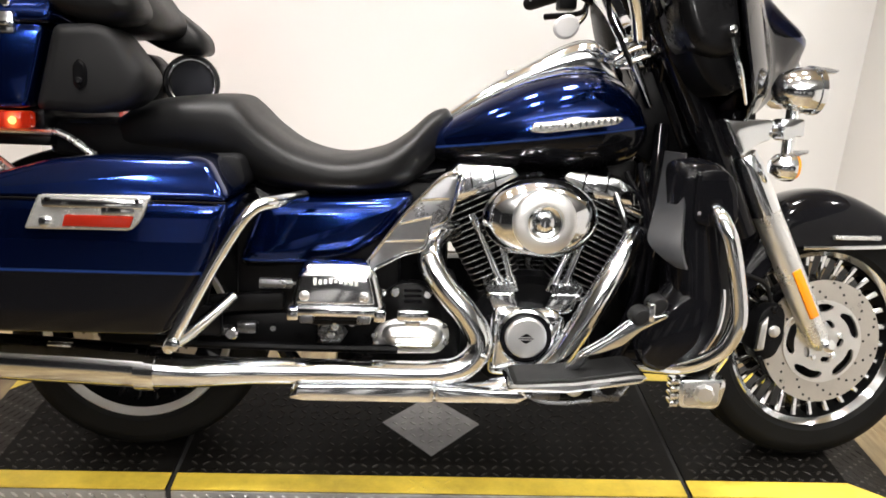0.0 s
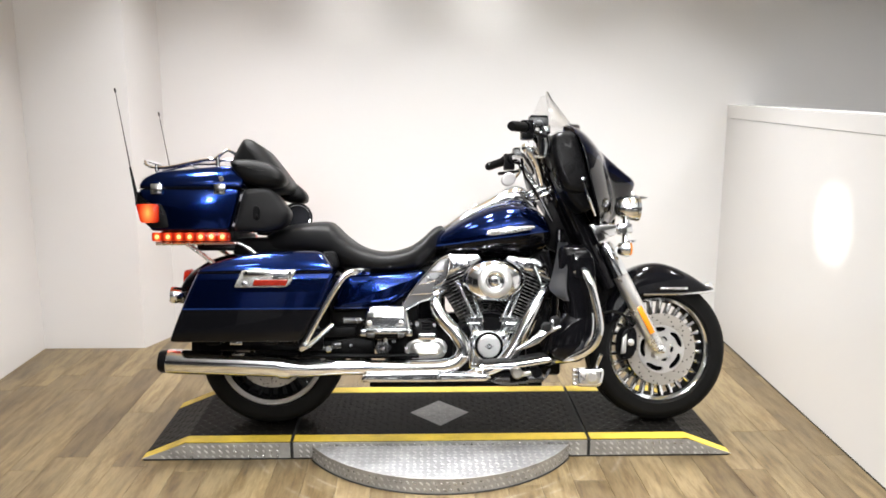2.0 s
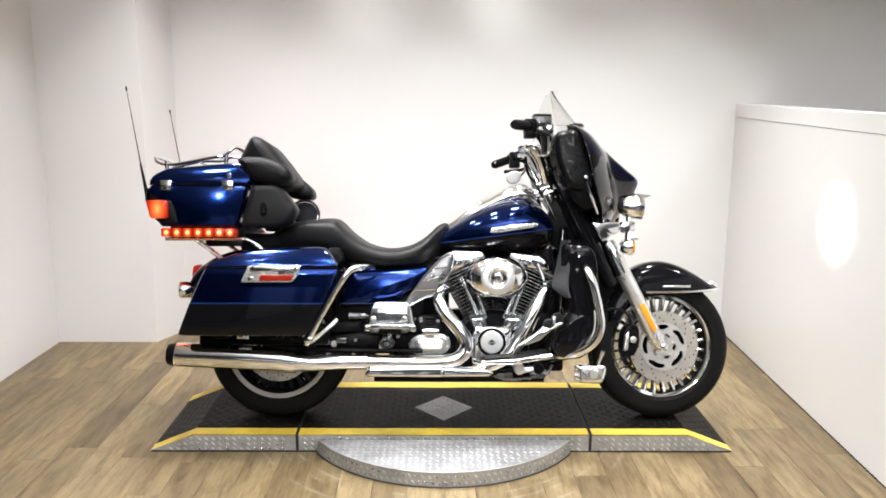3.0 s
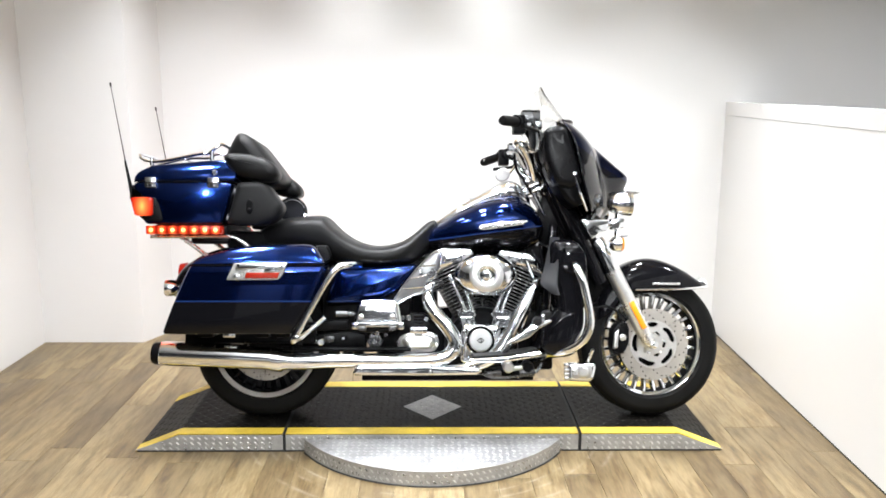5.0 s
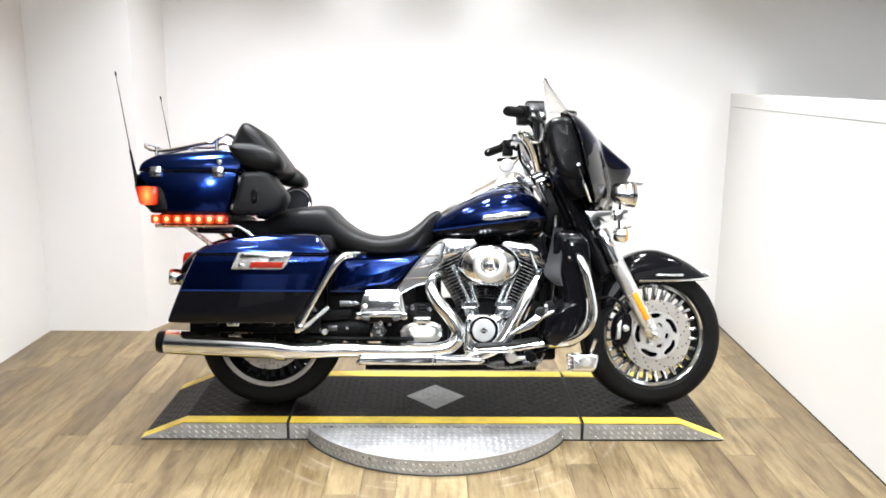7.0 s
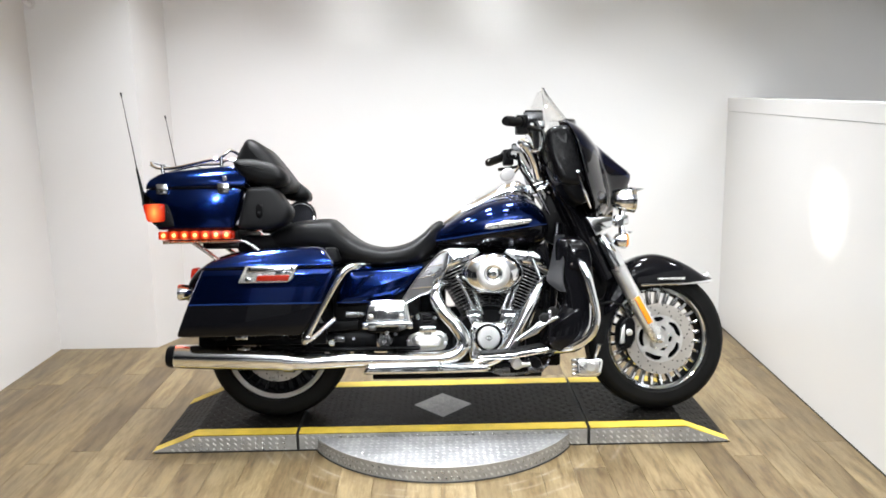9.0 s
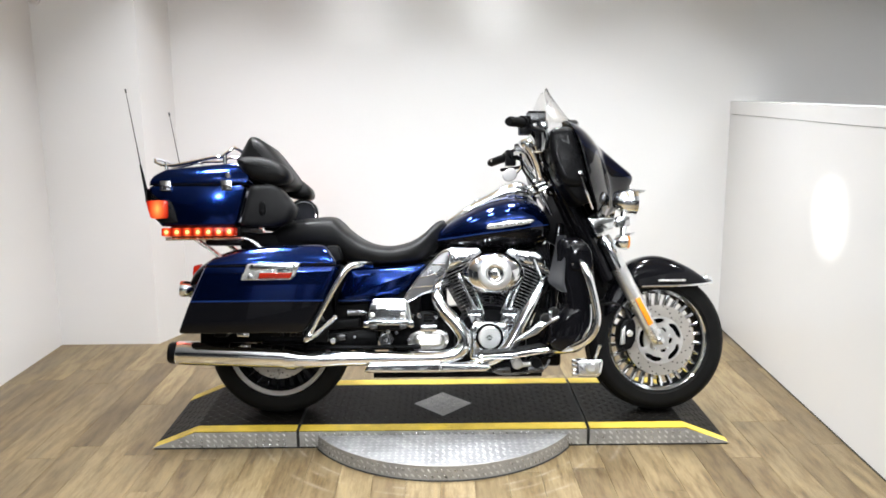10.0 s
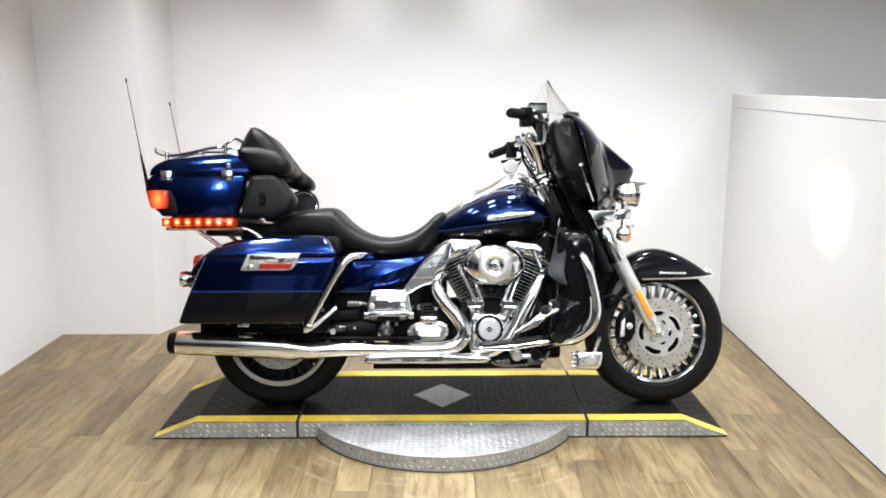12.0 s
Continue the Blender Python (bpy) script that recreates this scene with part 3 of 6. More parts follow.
    lugs(spots, "tread_pattern", TOP_LUG, dia, length=0.02, high=0.0016)
    return base


def turntable():
    base = new("turntable_disc")
    tagged(base, "round bare steel tread-plate turntable on the floor", "turntable")
    ring = [(DISC_C[0] + DISC_R * math.cos(a), DISC_C[1] + DISC_R * math.sin(a)) for a in (2 * math.pi * k / 128 for k in range(128))]
    front = [p for p in ring if p[1] < PY0 - 0.0045]
    front.sort(key=lambda p: p[0])
    top = part("disc_plate", prism(front, 0.003, DISC_Z), STEEL_PLATE, base, "worn silver tread plate", 0)
    # The upright rim takes the lightened copy, its brightness put into the colour.
    faces_to(top.data, LIT_SIDE_PLATE, lambda nor, c: abs(nor.z) < 0.5)
    tops, sides = [], []
    pitch = 0.0262
    for i in range(-24, 25):
        for j in range(-24, 25):
            x, y = DISC_C[0] + i * pitch, DISC_C[1] + j * pitch
            if y < PY0 - 0.018 and math.hypot(x - DISC_C[0], y - DISC_C[1]) < DISC_R - 0.014:
                tops.append(((x, y, DISC_Z), (1, 0.9 if (i + j) % 2 else -0.9, 0), (0, 0, 1)))
    for k in range(150):
        a = 2 * math.pi * k / 150
        c, s = math.cos(a), math.sin(a)
        x, y = DISC_C[0] + DISC_R * c, DISC_C[1] + DISC_R * s
        if y > PY0 - 0.02:
            continue
        for j in range(2):
            sides.append(((x + (j - 0.5) * -s * 0.012, y + (j - 0.5) * c * 0.012, 0.018 + j * 0.024), (-s, c, -0.9), (c, s, 0)))
    lugs(tops, "tread_pattern", TOP_LUG, top, length=0.021)
    lugs(sides, "tread_pattern", LUG_STEEL, top, length=0.02)
    lip = [(x, y, DISC_Z + 0.001) for x, y in front]
    part("rim_edge", tube(lip, 0.0022, 6, 1), LIT_SIDE_PLATE, base, "bright worn rim")
    # Dark bead round the foot in place of the shade under the disc.
    foot = [(DISC_C[0] + (x - DISC_C[0]) * 1.004, DISC_C[1] + (y - DISC_C[1]) * 1.004, 0.0025) for x, y in front]
    part("floor_gap", tube(foot, 0.003, 6, 1), DARK_GAP, base)
    return base


platform()
turntable()


# ---- the motorcycle ----
BIKE = new("motorcycle")
tagged(BIKE, "dark blue and black touring motorcycle leaning on a tread-plate platform", "motorcycle")
BIKE.matrix_world = pose(0, 0, PLATE_Z, -11.0, 0, 0)
AXIS = Vector((-math.sin(radians(26)), 0, math.cos(radians(26))))
STEER = Matrix.Translation((0.976, 0, 0)) @ Matrix.Rotation(radians(6.0), 4, AXIS) @ Matrix.Translation((-0.976, 0, 0))
AXLE = 0.302


def bike(name, bm, material, label="", parent=None, smooth=35.0, steer=False):
    if steer:
        moved(bm, STEER)
    if parent and parent.parent and parent.parent != BIKE:
        parent = parent.parent
    return part(name, bm, material, parent or BIKE, label, smooth)


def mirrored(bm):
    for v in bm.verts:
        v.co.y = -v.co.y
    bmesh.ops.reverse_faces(bm, faces=bm.faces)
    return bm


def disc_plate(cx, cz, r0, r1, y0, y1, hole, nr=8, nth=96):
    """A flat ring with openings where hole(r, angle) says so."""
    bm = bmesh.new()
    grid = [[bm.verts.new((cx + r * math.cos(a), y0, cz + r * math.sin(a))) for a in (2 * math.pi * k / nth for k in range(nth))] for r in (r0 + (r1 - r0) * i / nr for i in range(nr + 1))]
    for i in range(nr):
        for k in range(nth):
            r, a = r0 + (r1 - r0) * (i + 0.5) / nr, 2 * math.pi * (k + 0.5) / nth
            if not hole(r, a):
                bm.faces.new((grid[i][k], grid[i][(k + 1) % nth], grid[i + 1][(k + 1) % nth], grid[i + 1][k]))
    for v in [v for v in bm.verts if not v.link_faces]:
        bm.verts.remove(v)
    ret = bmesh.ops.extrude_face_region(bm, geom=bm.faces[:])
    bmesh.ops.translate(bm, vec=(0, y1 - y0, 0), verts=[e for e in ret["geom"] if isinstance(e, bmesh.types.BMVert)])
    return bm


def bolt(x, y, z, r, depth=0.008, material=None, parent=None, steer=False, name="bolt"):
    bm = lathe(x, z, [(0, -depth), (r * 0.75, -depth), (r, -depth * 0.7), (r, 0.004), (0, 0.004)], 14, y)
    return bike(name, bm, material or CHROME, "", parent, steer=steer)


def wheel(name, cx, half, tyre_r, rim_r, steer, spokes, label):
    w = half
    rim = bike(name, joined(*[lathe(cx, AXLE, [(rim_r - (0.012 if steer else 0.014), k * (w - 0.018)), (rim_r - 0.003, k * (w - 0.009)), (rim_r + 0.001, k * (w - 0.005)), (rim_r + 0.005, k * (w - 0.009)), (rim_r + 0.003, k * (w - 0.03)), (rim_r - 0.010, k * (w - 0.026))], 96, closed=True) for k in (-1, 1)]), CHROME if steer else RIM_ALLOY, label, steer=steer)
    bike("rim_barrel", lathe(cx, AXLE, [(rim_r - 0.011, -w + 0.018), (rim_r - 0.017, 0), (rim_r - 0.011, w - 0.018), (rim_r + 0.003, w - 0.03), (rim_r - 0.006, 0), (rim_r + 0.003, -w + 0.03)], 96, closed=True), DASH_PLASTIC, "", rim, steer=steer)
    R = tyre_r
    side = [(rim_r - 0.004, 0.016), (rim_r + 0.012, 0.006), (rim_r + 0.016, 0.003), (rim_r + 0.02, 0.004), (rim_r + 0.045, -0.001), (R - 0.028, 0.003), (R - 0.013, 0.011), (R - 0.012, 0.0125), (R - 0.006, 0.022)]
    prof = [(r, -w + d) for r, d in side]
    for g in (-0.55, -0.2, 0.2, 0.55):
        prof += [(R - 0.002, w * (g - 0.05)), (R - 0.008, w * (g - 0.035)), (R - 0.008, w * (g + 0.035)), (R - 0.001, w * (g + 0.05))]
    prof += [(r, w - d) for r, d in reversed(side)]
    bike("tyre", lathe(cx, AXLE, prof, 96, closed=True), RUBBER, "black road tyre with a dull sidewall", rim, steer=steer)
    hub = lathe(cx, AXLE, [(0.0, -0.062), (0.028, -0.062), (0.034, -0.055), (0.05, -0.045), (0.055, -0.02), (0.055, 0.02), (0.05, 0.05), (0, 0.055)], 40)
    bike("hub", hub, SATIN, "", rim, steer=steer)
    web = lathe(cx, AXLE, [(0.05, -0.02), (0.13, -0.012), (0.142, -0.018), (0.142, 0.018), (0.05, 0.02)], 64, closed=True)
    bike("wheel_web", web if steer else joined(web, lathe(cx, AXLE, [(0.05, -0.005), (rim_r - 0.014, -0.005), (rim_r - 0.014, 0.005), (0.05, 0.005)], 64, closed=True)), BLACK_GLOSS, "", rim, steer=steer)
    for k in range(5):
        a = 2 * math.pi * (k + 0.3) / 5
        bolt(cx + 0.043 * math.cos(a), -0.084, AXLE + 0.043 * math.sin(a), 0.007, 0.006, CHROME, rim, steer)
    sp = box(0.138, rim_r - 0.010, -0.0165, 0.018, -0.0056, 0.0056, 0.003, 1)
    for v in sp.verts:
        k = (v.co.x - 0.138) / (rim_r - 0.148)
        v.co.z *= 1.0 + 0.5 * k
        v.co.y -= 0.012 * k
    me = finish(sp, "spoke", BLACK_GLOSS, 35)
    if steer:
        faces_to(me, CHROME, lambda nor, c: nor.y < -0.5)
    for k in range(spokes):
        ob = new("spoke", me)
        ob.parent = rim
        m = Matrix.Translation((cx, 0, AXLE)) @ Matrix.Rotation(2 * math.pi * (k + 0.5) / spokes, 4, "Y")
        ob.matrix_basis = STEER @ m if steer else m
    return rim


def brake_disc(cx, y, rim, steer):
    ring = disc_plate(cx, AXLE, 0.098, 0.149 if steer else 0.146, y, y + 0.005, lambda r, a: False, 3, 96)
    d = bike("brake_disc", ring, DISC_STEEL, "drilled steel brake disc", rim, 30, steer)
    n = 5

    def slot(r, a):
        f = (a / (2 * math.pi) * n + (r - 0.08) * 7) % 1.0
        g = (a / (2 * math.pi) * n + 0.45 - (r - 0.045) * 9) % 1.0
        return abs(r - 0.082) < 0.0105 * math.sqrt(max(0.0, 1 - ((f - 0.45) / 0.36) ** 4)) or abs(r - 0.046) < 0.008 * math.sqrt(max(0.0, 1 - ((g - 0.4) / 0.22) ** 2))

    bike("disc_carrier", disc_plate(cx, AXLE, 0.02, 0.1, y - 0.004, y + 0.004, slot, 32, 216), SATIN, "silver slotted carrier", rim, 30, steer)
    me = finish(lathe(0, 0, [(0, -0.0006), (0.0034, -0.0006), (0.0034, 0.001)], 8), "drill_hole", DARK_GAP, 0)
    for k in range(48):
        a = 2 * math.pi * k / 48
        r = (0.108, 0.122, 0.136, 0.143)[k % 4]
        ob = new("drill_hole", me)
        ob.parent = rim
        m = Matrix.Translation((cx + r * math.cos(a), y, AXLE + r * math.sin(a)))
        ob.matrix_basis = STEER @ m if steer else m
    return d


front_wheel = wheel("front_wheel", 0.806, 0.062, 0.299, 0.214, True, 28, "cast wheel with chrome lip and many short spokes")
brake_disc(0.806, -0.078, front_wheel, True)
brake_disc(0.806, 0.073, front_wheel, True)
rear_wheel = wheel("rear_wheel", -0.806, 0.085, 0.299, 0.214, False, 28, "cast rear wheel with bright chrome lip")
brake_disc(-0.806, -0.082, rear_wheel, False)


# fuel tank
TANK = [(-0.165, 0.735, 0.755, 0.045, 0.4), (-0.14, 0.712, 0.778, 0.075, 0.4), (-0.08, 0.700, 0.815, 0.115, 0.4), (0.0, 0.694, 0.862, 0.150, 0.42), (0.1, 0.690, 0.905, 0.172, 0.42), (0.2, 0.692, 0.922, 0.170, 0.45),
        (0.28, 0.70, 0.902, 0.152, 0.5), (0.325, 0.72, 0.865, 0.125, 0.5), (0.348, 0.75, 0.83, 0.09, 0.5)]
tank = bike("fuel_tank", hull(TANK, 48, 48, 2.5), TANK_PAINT, "metallic blue over black teardrop fuel tank", smooth=60)
CONSOLE = [(-0.13, 0.765, 0.795, 0.02, 0.5), (-0.09, 0.79, 0.825, 0.032, 0.5), (0.0, 0.84, 0.888, 0.045, 0.5), (0.1, 0.88, 0.945, 0.055, 0.5), (0.18, 0.90, 0.985, 0.06, 0.5), (0.23, 0.90, 0.99, 0.058, 0.5), (0.275, 0.89, 0.96, 0.045, 0.5), (0.3, 0.88, 0.925, 0.03, 0.5)]
console = bike("tank_console", hull(CONSOLE, 36, 28, 2.6), CHROME, "chrome dash strip along the tank top", smooth=60)
bike("fuel_door", box(0.03, 0.08, -0.025, 0.025, 0.885, 0.919, 0.006, 2), CHROME, "", console)
bike("console_edge", tube([(-0.13, -0.02, 0.772), (-0.05, -0.055, 0.828), (0.05, -0.075, 0.882), (0.15, -0.083, 0.912), (0.24, -0.078, 0.912), (0.3, -0.055, 0.89)], 0.0045, 8), CHROME, "", console)
badge = plate([(0.072, 0.783), (0.10, 0.780), (0.165, 0.789), (0.255, 0.803), (0.274, 0.815), (0.262, 0.822), (0.2, 0.816), (0.165, 0.819), (0.13, 0.808), (0.08, 0.803)], -0.1795, -0.150, 0.006, 0.003)
badge = bike("tank_badge", badge, EMBLEM, "polished silver badge with small dark letter bars", tank)
bars = [box(0.090 + k * 0.0132 + (0.006 if k > 5 else 0), 0.0955 + k * 0.0132 + (0.006 if k > 5 else 0), -0.1803, -0.1785, 0.7885 + k * 0.0017, 0.7990 + k * 0.0017) for k in range(13)]
for bar_bm in bars:
    bike("badge_bar", bar_bm, SHIELD, "", badge, 0)

# seat
SEAT = [(-0.86, 0.71, 0.755, 0.12, 0.5), (-0.82, 0.7, 0.785, 0.16, 0.5), (-0.75, 0.695, 0.823, 0.18, 0.55), (-0.65, 0.69, 0.838, 0.19, 0.6), (-0.575, 0.67, 0.842, 0.192, 0.6), (-0.545, 0.66, 0.826, 0.193, 0.6), (-0.5, 0.64, 0.782, 0.195, 0.6),
        (-0.43, 0.632, 0.736, 0.198, 0.55), (-0.34, 0.628, 0.716, 0.198, 0.5), (-0.25, 0.632, 0.732, 0.185, 0.5), (-0.19, 0.648, 0.767, 0.155, 0.5), (-0.14, 0.69, 0.812, 0.1, 0.5), (-0.105, 0.74, 0.825, 0.06, 0.5), (-0.09, 0.775, 0.81, 0.03, 0.5)]
seat = bike("seat", hull(SEAT, 60, 40, 3.0), LEATHER, "black stitched two-up touring seat", smooth=60)
bike("seat_piping", tube([(-0.555, -0.150, 0.806), (-0.50, -0.166, 0.762), (-0.43, -0.168, 0.713), (-0.34, -0.168, 0.694), (-0.25, -0.155, 0.709), (-0.19, -0.125, 0.744), (-0.14, -0.08, 0.788)], 0.0035, 8), LEATHER, "", seat)
bike("seat_skirt", plate([(-0.64, 0.715), (-0.53, 0.72), (-0.515, 0.66), (-0.55, 0.64), (-0.60, 0.652)], -0.245, -0.12, 0.02, 0.012), PLASTIC, "", seat)

# rear fender, frame and dark middle parts
FEND = [(-1.19, 0.50, 0.56, 0.085, 0.5), (-1.15, 0.50, 0.63, 0.095, 0.5), (-1.05, 0.52, 0.69, 0.1, 0.5), (-0.9, 0.56, 0.72, 0.1, 0.5), (-0.7, 0.56, 0.72, 0.1, 0.5), (-0.55, 0.48, 0.70, 0.1, 0.5), (-0.45, 0.40, 0.64, 0.1, 0.5)]
bike("rear_fender", hull(FEND, 30, 24, 3.0), BLACK_GLOSS, "gloss black rear mudguard", smooth=50)
frame_ob = bike("frame", joined(
    tube([(0.40, -0.03, 0.80), (0.37, -0.11, 0.62), (0.33, -0.13, 0.35), (0.25, -0.13, 0.225), (0.05, -0.13, 0.195), (-0.3, -0.13, 0.195), (-0.45, -0.13, 0.26), (-0.5, -0.13, 0.5)], 0.019, 12),
    tube([(0.40, 0.03, 0.80), (0.37, 0.11, 0.62), (0.33, 0.13, 0.35), (0.25, 0.13, 0.225), (0.05, 0.13, 0.195), (-0.3, 0.13, 0.195), (-0.45, 0.13, 0.26), (-0.5, 0.13, 0.5)], 0.019, 12),
    tube([(0.42, 0, 0.80), (0.2, 0, 0.73), (-0.2, 0, 0.66), (-0.5, 0, 0.6)], 0.03, 12),
    tube([(-0.5, -0.13, 0.6), (-0.7, -0.15, 0.62), (-1.0, -0.15, 0.66)], 0.014, 10)), BLACK_GLOSS, "gloss black tubular frame")
bike("steering_head", tube([(0.36, 0, 1.0), (0.47, 0, 0.76)], 0.045, 16, 1), BLACK_GLOSS, "", frame_ob)
bike("swingarm", joined(plate([(-0.86, 0.28), (-0.86, 0.335), (-0.45, 0.37), (-0.38, 0.36), (-0.38, 0.29)], -0.165, -0.13, 0.015), mirrored(plate([(-0.86, 0.28), (-0.86, 0.335), (-0.45, 0.37), (-0.38, 0.36), (-0.38, 0.29)], -0.165, -0.13, 0.015))), BLACK_METAL, "black swingarm")
bike("battery_box", box(-0.56, -0.20, -0.16, 0.16, 0.36, 0.61, 0.015), PLASTIC, "black box behind the side cover")
bike("gearbox", box(-0.34, -0.06, -0.175, 0.14, 0.225, 0.42, 0.02), BLACK_METAL, "black gearbox case")
bike("crankcase", joined(lathe(0.09, 0.33, [(0, -0.17), (0.12, -0.17), (0.135, -0.155), (0.135, 0.155), (0, 0.17)], 40), box(-0.09, 0.24, -0.15, 0.15, 0.20, 0.35, 0.02)), BLACK_METAL, "black engine crankcase")
bike("belt_guard", plate([(-0.72, 0.40), (-0.45, 0.42), (-0.45, 0.38), (-0.72, 0.36)], -0.19, -0.17, 0.01), PLASTIC)
bike("shock_absorber", joined(tube([(-0.66, -0.2, 0.32), (-0.60, -0.2, 0.55)], 0.026, 14, 1)), BLACK_METAL)
bike("lower_rail", tube([(-0.72, -0.2, 0.305), (-0.45, -0.2, 0.30), (-0.2, -0.2, 0.30)], 0.010, 8), BLACK_METAL, "thin black rail")
for x, z, r in ((-0.56, 0.33, 0.014), (-0.47, 0.345, 0.008), (-0.30, 0.405, 0.010), (-0.30, 0.36, 0.009), (-0.235, 0.43, 0.010)):
    bolt(x, -0.205, z, r, 0.012)

bike("primary_cover", mirrored(pillow([(-0.36, 0.26), (-0.34, 0.40), (-0.1, 0.44), (0.16, 0.45), (0.24, 0.38), (0.22, 0.27), (0.1, 0.22), (-0.28, 0.22)], [(-0.24, 0.02), (-0.235, 0.005), (-0.22, 0), (-0.15, 0)], 0.05)), BLACK_METAL, "black primary drive cover on the far side")
bike("horn_cover", mirrored(pillow([(0.02, 0.43), (-0.02, 0.56), (0.02, 0.68), (0.19, 0.68), (0.23, 0.56), (0.19, 0.43)], [(-0.20, 0.03), (-0.19, 0.008), (-0.17, 0), (-0.115, 0)], 0.03)), BLACK_METAL, "black horn cover between the cylinders")
bike("coil_cover", box(-0.20, 0.36, 0.03, 0.12, 0.60, 0.72, 0.015), BLACK_METAL, "black ignition coil cover under the tank")
bike("rear_engine_mount", box(-0.24, -0.09, -0.06, 0.13, 0.40, 0.66, 0.02), BLACK_METAL, "black mounting plate behind the rear cylinder")
bike("front_engine_mount", joined(box(0.225, 0.40, -0.03, 0.12, 0.19, 0.47, 0.015), box(0.30, 0.36, -0.06, 0.10, 0.44, 0.62, 0.012)), BLACK_METAL, "black front mount and regulator fins before the crankcase")
bike("wiring_duct", box(0.285, 0.36, 0.0, 0.14, 0.28, 0.72, 0.015), PLASTIC, "black wiring duct by the frame tubes")
# Black block in place of the deep shade round the steering head.
bike("headstock_cover", pillow([(0.33, 0.86), (0.36, 0.97), (0.46, 0.97), (0.55, 0.80), (0.55, 0.73), (0.40, 0.70), (0.33, 0.74)], [(-0.035, 0.02), (-0.03, 0.004), (-0.02, 0), (0.02, 0), (0.035, 0.01)], 0.02), BLACK_METAL, "black block standing in for the shaded recess at the steering head")
# Added filler, no known part: keeps the area behind the fork black.
bike("fork_shroud", plate([(0.49, 0.80), (0.555, 0.80), (0.585, 0.73), (0.612, 0.633), (0.652, 0.568), (0.60, 0.52), (0.57, 0.47), (0.53, 0.47), (0.495, 0.55)], -0.05, 0.11, 0.015, 0.01), BLACK_METAL, "black filler plate added behind the fork legs", steer=True)
bike("seat_base", box(-0.95, -0.55, -0.17, 0.17, 0.70, 0.775, 0.02), PLASTIC, "black base under the passenger seat")

# side cover, guard shield
cover = bike("side_cover", pillow([(-0.50, 0.625), (-0.165, 0.642), (-0.20, 0.585), (-0.235, 0.545), (-0.31, 0.497), (-0.42, 0.478), (-0.55, 0.470), (-0.54, 0.52)], [(-0.205, 0.035), (-0.200, 0.018), (-0.188, 0.006), (-0.172, 0), (-0.10, 0)], 0.03, 5), COVER_PAINT, "metallic blue side cover under the seat", smooth=60)
shield = bike("heat_deflector", plate([(-0.275, 0.492), (-0.255, 0.487), (-0.195, 0.520), (-0.150, 0.535), (-0.135, 0.575), (-0.10, 0.60), (-0.080, 0.69), (-0.115, 0.685), (-0.155, 0.645), (-0.205, 0.587)], -0.232, -0.215, 0.012, 0.004), GREY_PANEL, "grey metal deflector panel with chrome edging")
edge = [(-0.275, -0.234, 0.490), (-0.205, -0.234, 0.588), (-0.155, -0.234, 0.646), (-0.113, -0.234, 0.686), (-0.079, -0.234, 0.691), (-0.099, -0.234, 0.60), (-0.135, -0.234, 0.574), (-0.150, -0.234, 0.534), (-0.195, -0.234, 0.519), (-0.256, -0.234, 0.486), (-0.275, -0.234, 0.490)]
bike("chrome_edging", tube(edge, 0.0045, 8, 4), CHROME, "", shield)
for a, c in (((-0.20, 0.585), (-0.135, 0.60)), ((-0.16, 0.635), (-0.10, 0.64)), ((-0.235, 0.545), (-0.15, 0.55))):
    bike("rib", tube([(a[0], -0.2335, a[1]), (c[0], -0.2335, c[1])], 0.003, 6, 1), CHROME, "", shield)


